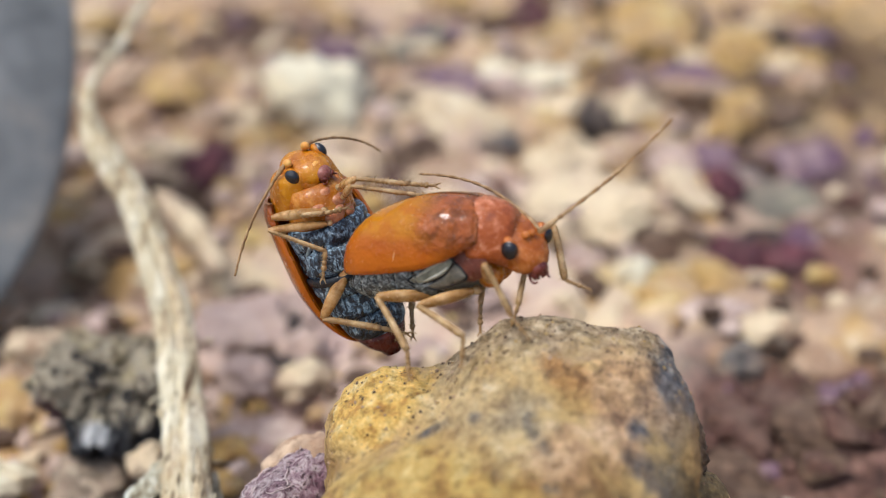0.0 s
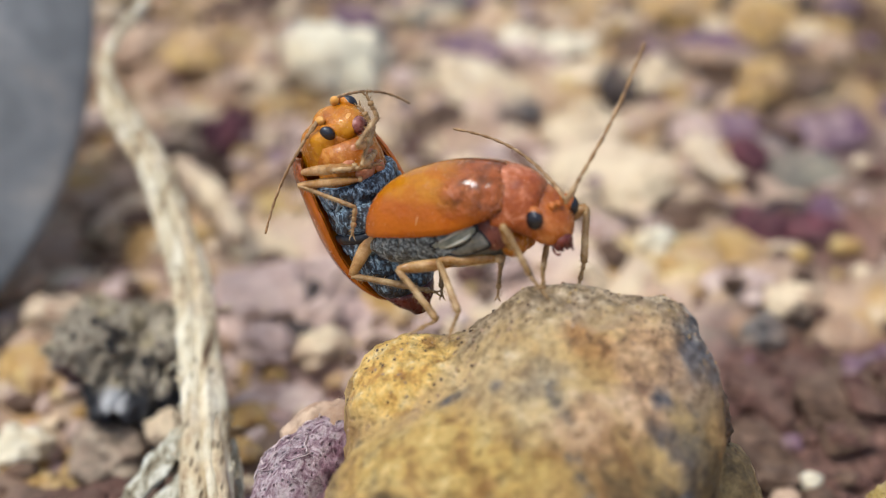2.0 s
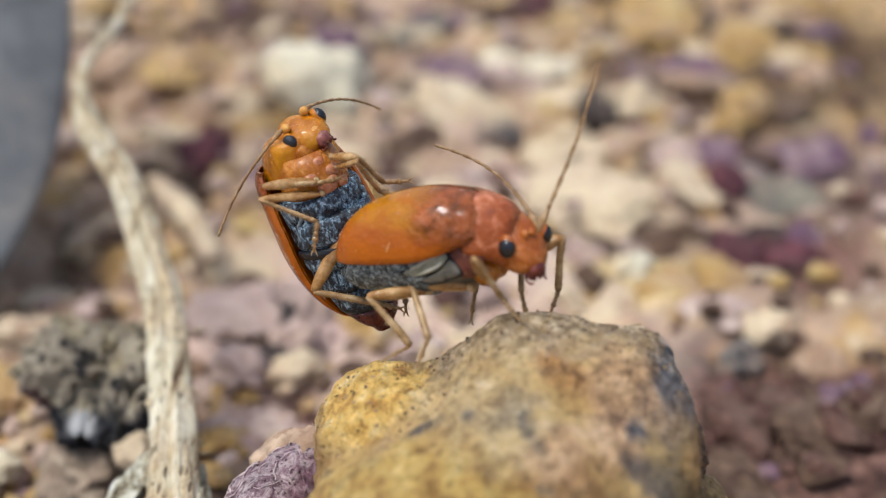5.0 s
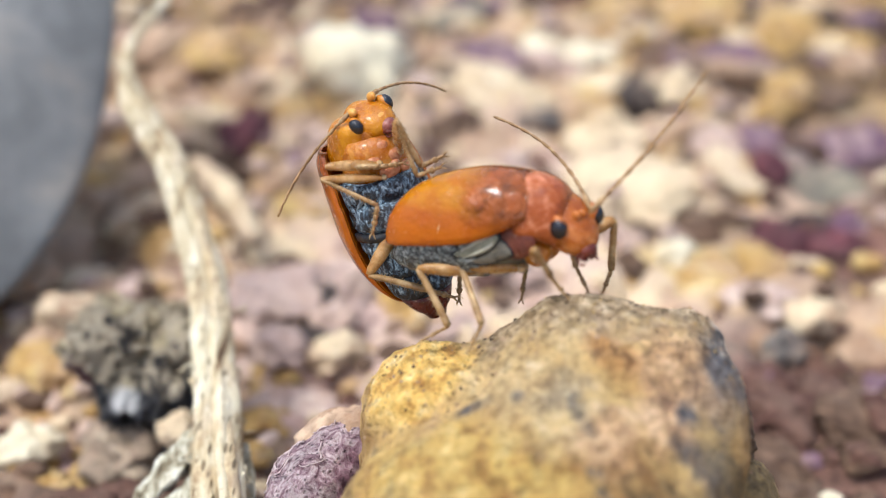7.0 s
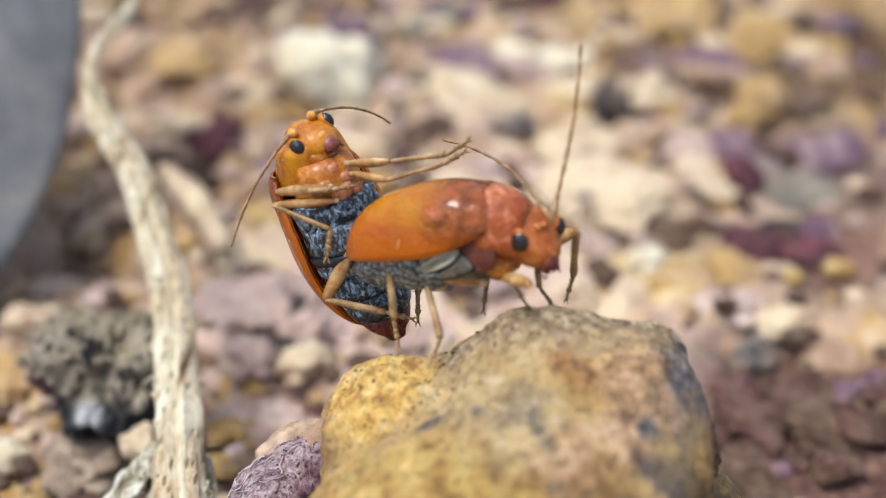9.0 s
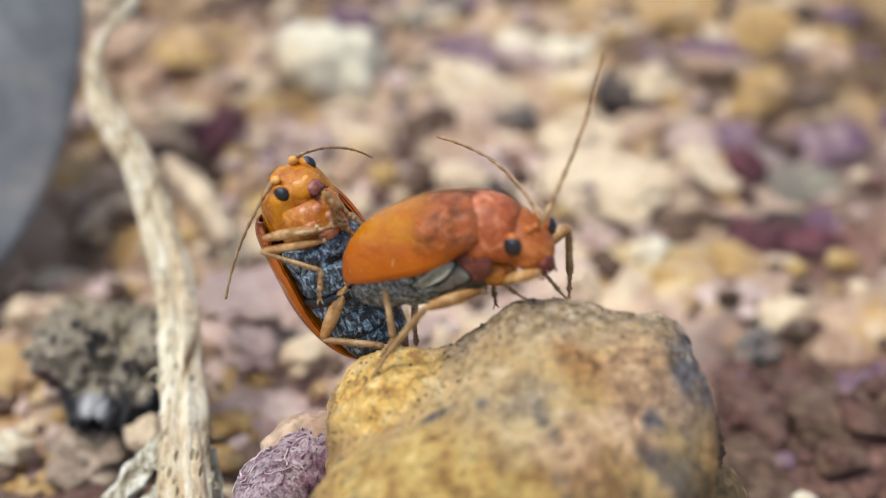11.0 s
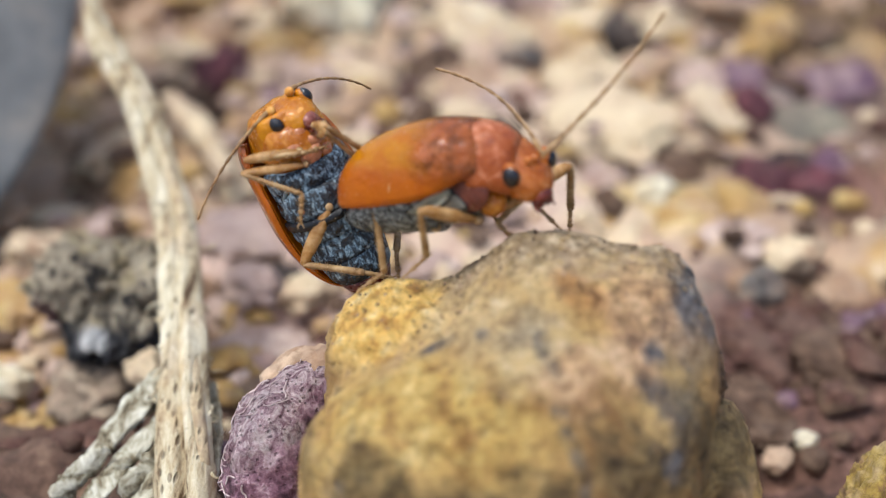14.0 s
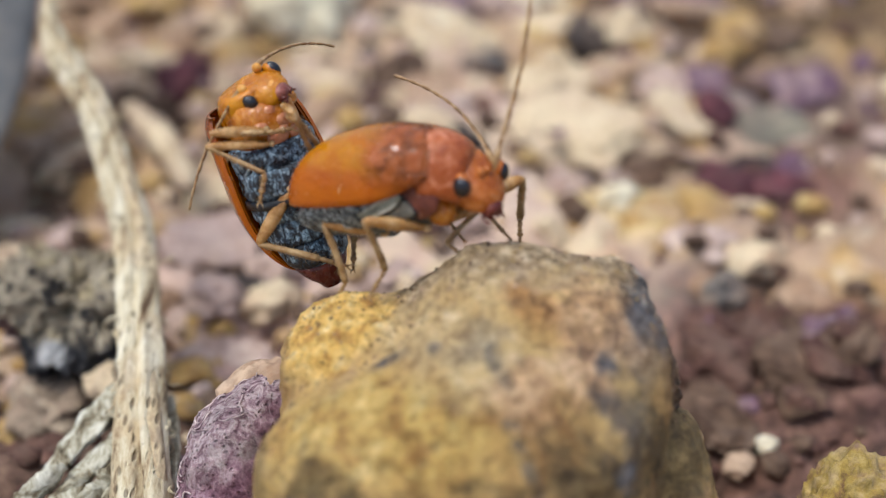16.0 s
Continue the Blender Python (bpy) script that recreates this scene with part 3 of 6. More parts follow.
# ---- ground ----
def rise(x, y):
    """Height of the soil."""
    left = 4.2 / (1 + math.exp((y - 1.5) / 1.6)) / (1 + math.exp((x + 3.0) / 1.5))
    right = 3.5 / (1 + math.exp((y + 1.0) / 1.5)) / (1 + math.exp(-(x - 12.0) / 1.5))
    far = min(1.0, max(0.0, (abs(x) + abs(y)) / 40))
    p = Vector((x, y, 0))
    return left + right + 1.3 * noise.fractal(p / 9, 0.9, 2.0, 3) + 0.9 * noise.fractal(p / 4.5, 0.8, 2.0, 3) + 0.7 * noise.fractal(p / 2.2, 0.8, 2.1, 4) * (1.2 - 0.5 * far)


def make_ground():
    xs = np.concatenate([[-6000, -1200, -400, -160, -90], np.arange(-60, 60.1, 0.6), [90, 160, 400, 1200, 6000]])
    ys = np.concatenate([[-6000, -1200, -400, -160, -80], np.arange(-50, 110.1, 0.6), [140, 220, 420, 1200, 6000]])
    vs = [(x, y, rise(x, y) if abs(x) < 61 and -51 < y < 111 else 0.0) for y in ys for x in xs]
    w = len(xs)
    fs = [(j * w + i, j * w + i + 1, (j + 1) * w + i + 1, (j + 1) * w + i) for j in range(len(ys) - 1) for i in range(w - 1)]
    g = obj("ground", vs, fs, M_SOIL)
    tagged(g, "uneven pinkish brown laterite soil with coarse grit", "ground", kind="structure")


make_ground()


# ---- boulder and near stones ----
def grooved(geo, lines, middle):
    """Press grooves of (points, width, depth) into a rock, towards its middle."""
    p, f = np.array(geo[0], float), geo[1]
    for points, width, depth in lines:
        line = np.array([q[:] for q in curve_points(points, 40)])
        d = np.sqrt(((p[:, None, :] - line[None]) ** 2).sum(2)).min(1)
        inward = np.array(middle) - p
        inward /= np.linalg.norm(inward, axis=1)[:, None]
        p = p + inward * (depth * np.exp(-(d / width) ** 2))[:, None]
    return p, f


boulder = obj("pebble", *grooved(lumpy([
    (4.45, -5.8, 10.6, 4.3, 5.0, 5.0, 2.2),
    (4.35, -4.8, 12.4, 2.8, 2.6, 3.75, 2.5),
    (0.2, -4.3, 10.5, 2.9, 2.5, 3.6, 2.6),
    (7.75, -4.8, 11.4, 1.32, 3.2, 3.8, 2.3),
    (6.4, -4.9, 12.0, 1.7, 2.4, 3.8, 2.3),
    (8.5, -4.7, 9.0, 0.6, 1.4, 2.6, 2.0),
    (9.5, -5.8, 8.2, 1.3, 2.4, 2.8, 2.1),
    (2.5, -7.8, 10.0, 5.7, 4.0, 4.3, 2.15),
    (3.3, -5.0, 3.6, 6.3, 6.0, 5.0, 2.2)], (3.8, -5.4, 8.6), 7, 0.42, ((3.2, 0.26), (1.2, 0.12), (0.5, 0.075), (0.2, 0.03))),
    [([(-3.4, -6.0, 11.2), (-2.5, -6.1, 12.8), (-1.2, -6.1, 13.6), (0.2, -6.2, 14.2), (1.2, -5.6, 14.8)], 0.36, 0.48),
     ([(3.3, -6.9, 15.7), (3.6, -8.2, 15.3), (4.1, -9.4, 14.7), (4.3, -10.6, 13.6)], 0.30, 0.10)], (3.8, -5.4, 9.5)), M_BOULDER)
tagged(boulder, "large ochre-yellow pebble with a pitted grey crown", "stone")

part("chip", lumpy([(8.85, -4.6, 12.2, 0.50, 0.8, 0.9, 2.0), (9.15, -4.6, 11.2, 0.52, 0.8, 0.9, 2.0), (8.95, -4.7, 9.8, 0.55, 0.9, 1.2, 2.0)], (8.95, -4.6, 11.0), 5, 0.3, ((0.5, 0.20), (0.2, 0.10)), 2.0), rock_material("pitted_chip", col(60, 46, 38), col(122, 98, 76), col(176, 150, 122), 0.35, spread=False, contrast=0.9, dusty=0.2), boulder, "dark pitted flake clinging to its flank")

crusted = obj("crusted_stone", *lumpy([
    (-4.4, -3.6, 6.4, 1.7, 2.0, 3.2, 2.3), (-3.3, -2.2, 7.0, 1.6, 1.6, 2.9, 2.2), (-4.6, -3.4, 3.0, 2.2, 2.3, 3.0, 2.0)],
    (-4.1, -3.0, 6.0), 6, 0.5, ((1.2, 0.18), (0.4, 0.08))), M_CRUST)
tagged(crusted, "purple stone with a pale crust beside the ochre pebble", "stone")

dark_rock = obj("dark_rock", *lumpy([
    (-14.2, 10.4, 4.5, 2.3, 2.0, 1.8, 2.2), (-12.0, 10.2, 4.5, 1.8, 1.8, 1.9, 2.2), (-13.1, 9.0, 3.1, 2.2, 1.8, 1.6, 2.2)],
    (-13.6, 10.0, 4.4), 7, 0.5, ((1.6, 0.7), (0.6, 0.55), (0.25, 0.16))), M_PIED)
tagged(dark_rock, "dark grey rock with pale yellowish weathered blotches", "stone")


def make_root():
    line = curve_points([(-7.2, -6.5, 3.2), (-7.65, -3.0, 5.5), (-8.2, -0.3, 6.2), (-8.7, 2.8, 6.85), (-9.4, 6.2, 7.05), (-10.05, 9.9, 7.4), (-11.0, 12.7, 8.8), (-12.6, 16.1, 10.6), (-14.5, 18.9, 12.1), (-15.3, 20.6, 13.5), (-15.3, 23.4, 14.3), (-15.0, 28.2, 14.3), (-15.2, 36.0, 14.2), (-16.2, 50.0, 13.4)], 110)
    n, rings, side = 40, [], None
    for i, p in enumerate(line):
        d = (line[min(i + 1, 109)] - line[max(i - 1, 0)]).normalized()
        side = side or Vector((1, 0, 0))
        side = (side - d * side.dot(d)).normalized()
        up = side.cross(d)
        u = i / 109
        r0 = 0.92 - 0.30 * u + 0.18 * math.exp(-((u - 0.02) / 0.08) ** 2)
        fade = min(1.0, max(0.0, (u - 0.60) / 0.12))
        r0 *= 1 - 0.55 * fade * fade * (3 - 2 * fade)
        ring = []
        for k in range(n):
            a = 2 * math.pi * k / n
            q = Vector((math.cos(a) * 1.2, math.sin(a) * 1.2, i * 0.05))
            ridge = 0.20 * noise.fractal(q + Vector((3, 0, 0)), 0.8, 2.0, 4) + 0.05 * math.sin(5 * a + i * 0.008) + 0.09 * noise.noise(Vector((math.cos(a) * 3, math.sin(a) * 3, i * 0.3)))
            groove = -0.55 * math.exp(-(((a - 1.65 + 0.15 * math.sin(i * 0.05)) / 0.13) ** 2)) * (1.0 if u < 0.6 else 0.4)
            r = r0 * (1 + ridge + groove)
            ring.append(p + (side * math.cos(a) + up * math.sin(a)) * r)
        rings.append(ring)
    root = obj("root", *loft(rings), M_ROOT)
    rng = random.Random(8)
    strand = [p + Vector((0.58 - 0.004 * i, -0.42, 0.30 + 0.1 * math.sin(i * 0.13))) for i, p in enumerate(line[6:70])]
    part("strand", tube(strand, [0.36 * (0.75 + 0.25 * math.sin(i * 0.21)) * (1 if 3 < i < 58 else 0.5) for i in range(64)], 14), M_STRAND, root, "twisted side strand")
    for k in range(34):
        i = rng.randrange(8, 34) if k % 2 else rng.randrange(12, 60)
        p = line[i] + Vector((rng.choice((-0.8, 0.9)), -0.2, rng.uniform(-0.3, 0.4)))
        q = [p]
        for _ in range(5):
            q.append(q[-1] + Vector((rng.uniform(-0.35, 0.35), rng.uniform(-0.4, 0.3), rng.uniform(-0.35, 0.15))))
        part("rootlet", tube(curve_points(q, 14), [0.05 * (1 - j / 16) + 0.012 for j in range(14)], 6), M_ROOT, root)
    tagged(root, "pale dry fibrous root arching over the stones", "root")


make_root()



def make_threads():
    """Pale wiry threads lying over the purple stone, thickest along its upper edge."""
    rng = random.Random(5)
    deps = bpy.context.evaluated_depsgraph_get()
    deps.update()
    middle = Vector((-4.1, -3.0, 6.4))
    for k in range(60):
        lead = Vector((-0.55, 0.10, 0.85)) if k % 3 else Vector((-0.80, -0.55, 0.15))
        out = (lead + Vector((rng.gauss(0, 1), rng.gauss(0, 1), rng.gauss(0, 1))) * 0.30).normalized()
        step = Vector((rng.gauss(0, 1), rng.gauss(0, 1), rng.gauss(0, 0.6)))
        pts = []
        for _ in range(6):
            hit, place, normal, _i = crusted.ray_cast((middle + out * 8) * MM, -out)
            if hit:
                pts.append(place / MM + normal * rng.uniform(0.01, 0.07))
            step = (step - out * step.dot(out)).normalized() + Vector((rng.gauss(0, 1), rng.gauss(0, 1), rng.gauss(0, 1))) * 0.35
            out = (out + step.normalized() * 0.055).normalized()
        if len(pts) > 4:
            part("thread", tube(curve_points(pts, 16), rng.uniform(0.012, 0.040), 5), M_THREAD, crusted)


M_THREAD = rock_material("pale_thread", col(176, 152, 152), col(204, 186, 182), col(140, 112, 118), 0.5, spread=False, dusty=0.0, deep=1.0)
make_threads()

crust_ledge = obj("earth_crumb", *lumpy([(-2.9, -1.7, 8.9, 1.5, 1.0, 1.1, 2.0), (-4.1, -1.5, 8.6, 1.0, 0.8, 0.9, 2.0), (-3.2, -1.2, 5.0, 1.6, 1.2, 4.2, 2.2)], (-3.3, -1.5, 7.6), 5, 0.4, ((0.7, 0.22), (0.25, 0.10)), 4.0), M_STONES["tan"])
tagged(crust_ledge, "tan earthy crumb wedged behind the purple stone", "earth crumb")

crumb = obj("crumbly_stone", *lumpy([(16.0, -4.2, 5.0, 1.4, 1.4, 2.9, 2.2), (17.3, -4.6, 4.6, 1.4, 1.5, 2.8, 2.2), (15.0, -4.8, 4.2, 0.9, 1.1, 2.0, 2.2), (15.8, -4.2, 2.2, 3.0, 2.2, 2.4, 2.0)], (15.7, -4.4, 4.4), 6, 0.4, ((1.2, 0.5), (0.4, 0.28))), rock_material("mustard_crumb", col(116, 82, 68), col(164, 138, 68), col(182, 158, 100), 0.5, spread=False, contrast=0.8, dusty=0.3))
tagged(crumb, "crumbly mustard-yellow stone with pinkish spots", "stone")


def make_flake(points, thick, seed):
    """A splinter of bark: a ribbed strip from end to end."""
    line = curve_points(points, 26)
    rings, side = [], Vector((0.9, 0.35, 0.2))
    for i, p in enumerate(line):
        d = (line[min(i + 1, 25)] - line[max(i - 1, 0)]).normalized()
        side = (side - d * side.dot(d)).normalized()
        up = side.cross(d)
        k = 0.55 + 0.45 * math.sin(math.pi * min(1, 0.12 + i / 27))
        ring = []
        for j in range(22):
            a = 2 * math.pi * j / 22
            w = 1 + 0.42 * noise.fractal(Vector((math.cos(a) * 1.6 + seed, math.sin(a) * 1.6, i * 0.22)), 0.7, 2.2, 5)
            ring.append(p + (side * math.cos(a) * thick[0] + up * math.sin(a) * thick[1]) * k * w)
        rings.append(ring)
    flake = obj("bark_splinter", *loft(rings), M_BARK)
    tagged(flake, "greenish grey bark splinter beside the root", "bark", "bark splinters")


def make_twig():
    """A pale weathered twig lying on the stones behind the root."""
    line = curve_points([(-15.0, 31.5, 3.4), (-13.6, 29.6, 3.2), (-12.2, 27.6, 2.9), (-11.0, 25.4, 2.5), (-10.4, 24.0, 2.1)], 30)
    rings = []
    for i, p in enumerate(line):
        d = (line[min(i + 1, 29)] - line[max(i - 1, 0)]).normalized()
        a = d.orthogonal().normalized()
        c = d.cross(a)
        r = 0.8 * (0.35 + 0.65 * math.sin(math.pi * (0.12 + 0.8 * i / 29)))
        rings.append([p + (a * math.cos(q) + c * math.sin(q)) * r * (1 + 0.3 * noise.noise(Vector((math.cos(q), math.sin(q), i * 0.2)))) for q in np.linspace(0, 2 * math.pi, 16, endpoint=False)])
    tagged(obj("twig", *loft(rings), M_STONES["cream"]), "pale weathered twig lying on the stones behind the root", "twig")


make_twig()


def bark_material():
    n = Nodes("lichened_bark")
    n.spread()
    fib = n.noise(1.6, 6, 0.7, 0.5, (1.0, 0.5, 1.0))
    base = n.ramp(fib, (0.32, col(48, 38, 28)), (0.43, col(120, 108, 84)), (0.52, col(182, 176, 154)), (0.66, col(226, 222, 206)))
    return n.done(base, 0.8, fib, 0.3, 0.3)


M_BARK = bark_material()
make_flake([(-9.0, 2.6, 6.2), (-9.9, 1.4, 5.7), (-10.9, 0.0, 5.1), (-11.8, -1.2, 4.4)], (0.55, 0.13), 1)
make_flake([(-8.9, 0.4, 5.6), (-9.9, -1.0, 5.2), (-11.0, -2.6, 4.6), (-12.2, -4.2, 4.0)], (0.45, 0.12), 5)
make_flake([(-8.4, -0.6, 5.2), (-8.9, -2.2, 5.0), (-9.5, -4.2, 4.6)], (0.42, 0.13), 9)
make_flake([(-7.6, 1.8, 5.9), (-7.2, 0.2, 5.5), (-7.0, -1.8, 5.3), (-6.9, -3.6, 5.0)], (0.26, 0.11), 13)
make_flake([(-12.6, -2.5, 4.2), (-11.6, -1.9, 5.0), (-10.8, -1.5, 5.7)], (0.42, 0.14), 17)
make_flake([(-11.5, -2.5, 4.1), (-10.7, -2.0, 4.8), (-9.9, -1.7, 5.3)], (0.30, 0.12), 21)
make_flake([(-10.2, -2.5, 4.3), (-9.3, -1.9, 5.1), (-8.6, -1.4, 5.9)], (0.40, 0.13), 25)
make_flake([(-9.8, -2.9, 4.2), (-8.9, -2.4, 4.6), (-8.2, -2.2, 4.9)], (0.30, 0.12), 29)


def make_leaf():
    """A broad dead leaf, curled, leaning on the stones."""
    nu, nv = 40, 40
    vs = []
    for side in (0.0, -0.25):
        for j in range(nv):
            for i in range(nu):
                a, b = i / (nu - 1), j / (nv - 1)
                half = 9.0 * math.sin(math.pi * min(1, 0.08 + 0.92 * b) ** 0.8) ** 0.6
                x = (a * 2 - 1) * half
                y = b * 34 - 12
                z = 1.2 * math.sin(a * 3.0) - 0.02 * x * x + 0.5 * noise.noise(Vector((x / 4, y / 4, 1))) + side
                vs.append((x, y, z))
    fs = []
    m = nu * nv
    for j in range(nv - 1):
        for i in range(nu - 1):
            q = (j * nu + i, j * nu + i + 1, (j + 1) * nu + i + 1, (j + 1) * nu + i)
            fs.append(q)
            fs.append(tuple(k + m for k in reversed(q)))
    rim = [i for i in range(nu)] + [j * nu + nu - 1 for j in range(1, nv)] + [(nv - 1) * nu + i for i in range(nu - 2, -1, -1)] + [j * nu for j in range(nv - 2, 0, -1)]
    for k in range(len(rim)):
        a, b = rim[k], rim[(k + 1) % len(rim)]
        fs.append((a, a + m, b + m, b))
    leaf = obj("dead_leaf", vs, fs, M_LEAF)
    leaf.matrix_basis = Matrix.Translation(Vector((-27.6, 23.5, 9.9)) * MM) @ Euler((radians(36), radians(14), radians(-4))).to_matrix().to_4x4()
    tagged(leaf, "grey dead leaf leaning against the root", "leaf")


make_leaf()

# ---- scattered stones ----
STONE_FORMS = []
for k in range(8):
    v, f = ICO[4]
    rng = random.Random(40 + k)
    cuts = [(Vector((rng.gauss(0, 1), rng.gauss(0, 1), rng.gauss(0, 1))).normalized(), rng.uniform(0.62, 0.9)) for _ in range(9)]
    pts = []
    for p in v:
        d = Vector(p)
        r = 1.0
        for nrm, h in cuts:
            c = d.dot(nrm)
            if c > 0.05:
                r = min(r, h / c)
        r = 0.75 * r + 0.25 + 0.34 * noise.fractal(d * 1.7 + Vector((k * 7, 0, 0)), 0.80, 2.1, 6)
        pts.append(d * r)
    STONE_FORMS.append((pts, f))
STONE_MESH = {}


def scattered(kind, x, y, z, rx, ry=None, rz=None, turn=0, form=0, label=""):
    """One loose stone: its middle and half-sizes in mm."""
    key = (kind, form)
    if key not in STONE_MESH:
        me = bpy.data.meshes.new("stone")
        me.from_pydata([tuple(p) for p in STONE_FORMS[form][0]], [], STONE_FORMS[form][1])
        me.polygons.foreach_set("use_smooth", [True] * len(me.polygons))
        me.materials.append(M_STONES[kind])
        STONE_MESH[key] = me
    ob = new("stone", STONE_MESH[key])
    lift = rise(x, y) + 0.30 * (rz or rx * 0.7)
    ob.location = Vector((x, y, lift if y > 15 else max(z, lift))) * MM
    ob.rotation_euler = (0.3 * math.sin(form * 5 + x), 0.3 * math.cos(y), radians(turn))
    ob.scale = Vector((rx, ry or rx, rz or rx * 0.7)) * MM
    words = {"white": "bone-white quartz stone", "cream": "cream-coloured stone", "yellow": "ochre-yellow stone", "tan": "tan weathered stone", "pink": "pale pinkish stone", "purple": "dull purple stone", "maroon": "dark maroon stone", "brown": "brown earthy stone", "red": "rusty red-brown stone", "grey": "grey stone", "green": "grey-green stone", "dark": "dark brown stone", "ash": "greyish tan stone"}[kind]
    return tagged(ob, label or words + " lying on the soil", "stone", "stones on the soil")


scattered("white", -6.4, 51.0, 0.7, 4.2, 3.6, 3.7, 0, 0)
scattered("cream", -4.9, 47.4, 0.3, 2.9, 2.5, 1.0, 67, 1)
scattered("white", 7.3, 58.6, 0.4, 3.5, 3.0, 1.6, 134, 2)
scattered("white", 12.1, 58.1, 0.3, 2.8, 2.3, 1.3, 21, 3)
scattered("maroon", -13.6, 40.6, 0.3, 2.3, 2.0, 1.2, 88, 4)
scattered("yellow", -19.6, 57.4, 0.4, 4.3, 3.6, 1.4, 155, 5)
scattered("yellow", -17.2, 55.3, 0.2, 2.5, 2.2, 0.9, 42, 6)
scattered("cream", -15.4, 44.6, 0.2, 3.8, 3.3, 0.7, 109, 7)
scattered("tan", -18.6, 47.1, 0.2, 2.4, 2.0, 0.7, 176, 0)
scattered("brown", -11.2, 68.8, 0.2, 3.8, 3.2, 0.8, 63, 1)
scattered("maroon", -12.7, 69.7, 0.2, 2.6, 2.2, 0.7, 130, 2)
scattered("green", 1.2, 66.4, 0.3, 4.0, 3.4, 1.1, 17, 3)
scattered("purple", 3.3, 52.6, 0.2, 3.0, 2.6, 0.6, 84, 4)
scattered("cream", 3.9, 47.1, 0.2, 3.7, 3.1, 0.7, 151, 5)
scattered("grey", 7.0, 43.7, 0.1, 2.0, 1.7, 0.6, 38, 6)
scattered("yellow", 11.4, 47.6, 0.2, 2.9, 2.5, 0.7, 105, 7)
scattered("yellow", 15.9, 66.5, 0.3, 3.7, 3.2, 0.9, 172, 0)
scattered("yellow", 21.9, 64.9, 0.3, 4.9, 4.1, 1.2, 59, 1)
scattered("yellow", 28.4, 60.3, 0.5, 3.8, 3.2, 1.9, 126, 2)
scattered("tan", 22.0, 51.4, 0.2, 3.8, 3.2, 0.7, 13, 3)
scattered("brown", 27.8, 49.2, 0.2, 2.9, 2.5, 0.7, 80, 4)
scattered("dark", 32.2, 63.7, 0.2, 1.5, 1.3, 0.9, 147, 5)
scattered("tan", 33.1, 55.7, 0.3, 2.5, 2.2, 1.2, 34, 6)
scattered("purple", 22.4, 39.6, 0.3, 4.1, 3.5, 1.3, 101, 7)
scattered("green", 24.1, 33.9, 0.3, 4.5, 3.8, 1.1, 168, 0)
scattered("purple", 29.1, 41.1, 0.3, 2.2, 1.9, 1.1, 55, 1)
scattered("pink", 18.6, 40.2, 0.3, 2.2, 1.9, 1.0, 122, 2)
scattered("cream", 10.7, 41.3, 0.2, 3.0, 2.5, 0.6, 9, 3)
scattered("tan", 16.3, 45.2, 0.1, 2.8, 2.4, 0.4, 76, 4)
scattered("cream", 11.1, 33.0, 0.2, 4.1, 3.4, 0.7, 143, 5)
scattered("brown", 15.9, 30.1, 0.1, 2.0, 1.7, 0.5, 30, 6)
scattered("cream", 15.4, 32.9, 0.2, 2.0, 1.7, 0.8, 97, 7)
scattered("cream", 18.9, 34.6, 0.1, 2.8, 2.3, 0.5, 164, 0)
scattered("white", 13.3, 25.5, 0.2, 1.5, 1.2, 0.9, 51, 1)
scattered("yellow", 14.9, 22.9, 0.2, 2.1, 1.8, 0.5, 118, 2)
scattered("yellow", 18.4, 24.8, 0.1, 2.5, 2.1, 0.5, 5, 3)
scattered("cream", 10.9, 21.7, 0.2, 1.9, 1.6, 0.5, 72, 4)
scattered("pink", 16.4, 20.0, 0.2, 2.0, 1.7, 0.6, 139, 5)
scattered("maroon", 23.1, 26.7, 0.1, 1.9, 1.6, 0.5, 26, 6)
scattered("brown", 17.9, 31.6, 0.1, 2.4, 2.1, 0.4, 93, 7)
scattered("tan", 16.4, 17.3, 0.2, 0.8, 0.7, 0.6, 160, 0)
scattered("grey", 17.4, 16.1, 0.3, 1.3, 1.3, 1.9, 47, 1)
scattered("tan", 21.5, 17.1, 0.3, 2.1, 1.8, 1.1, 114, 2)
scattered("red", 16.0, 11.1, 0.3, 2.2, 1.9, 0.8, 1, 3)
scattered("red", 18.8, 12.4, 0.2, 2.2, 1.9, 0.7, 68, 4)
scattered("brown", 18.5, 9.5, 0.2, 2.0, 1.7, 0.6, 135, 5)
scattered("red", 16.2, 13.0, 0.2, 1.8, 1.5, 0.6, 22, 6)
scattered("red", 18.6, 7.2, 0.2, 1.2, 1.1, 0.5, 89, 7)
scattered("yellow", -22.4, 35.8, 0.3, 2.1, 1.8, 1.2, 156, 0)
scattered("cream", -18.0, 29.1, 0.3, 2.1, 1.8, 1.1, 43, 1)
scattered("cream", -20.1, 23.9, 0.3, 2.4, 2.1, 0.9, 110, 2)
scattered("tan", -22.3, 27.3, 0.1, 2.3, 2.0, 0.6, 177, 3)
scattered("tan", -20.6, 17.3, 0.2, 1.4, 1.2, 0.6, 64, 4)
scattered("yellow", -20.3, 14.9, 0.2, 1.7, 1.4, 0.5, 131, 5)
scattered("white", -18.6, 8.3, 0.4, 1.7, 1.5, 1.1, 18, 6)
scattered("yellow", -17.1, 6.4, 0.1, 0.8, 0.7, 0.4, 85, 7)
scattered("cream", -4.0, 14.4, 0.1, 0.2, 0.4, 0.4, 152, 0)
scattered("cream", -5.3, 14.4, 0.3, 1.5, 1.2, 0.9, 39, 1)
scattered("pink", -7.9, 14.2, 0.3, 1.7, 1.4, 0.9, 106, 2)
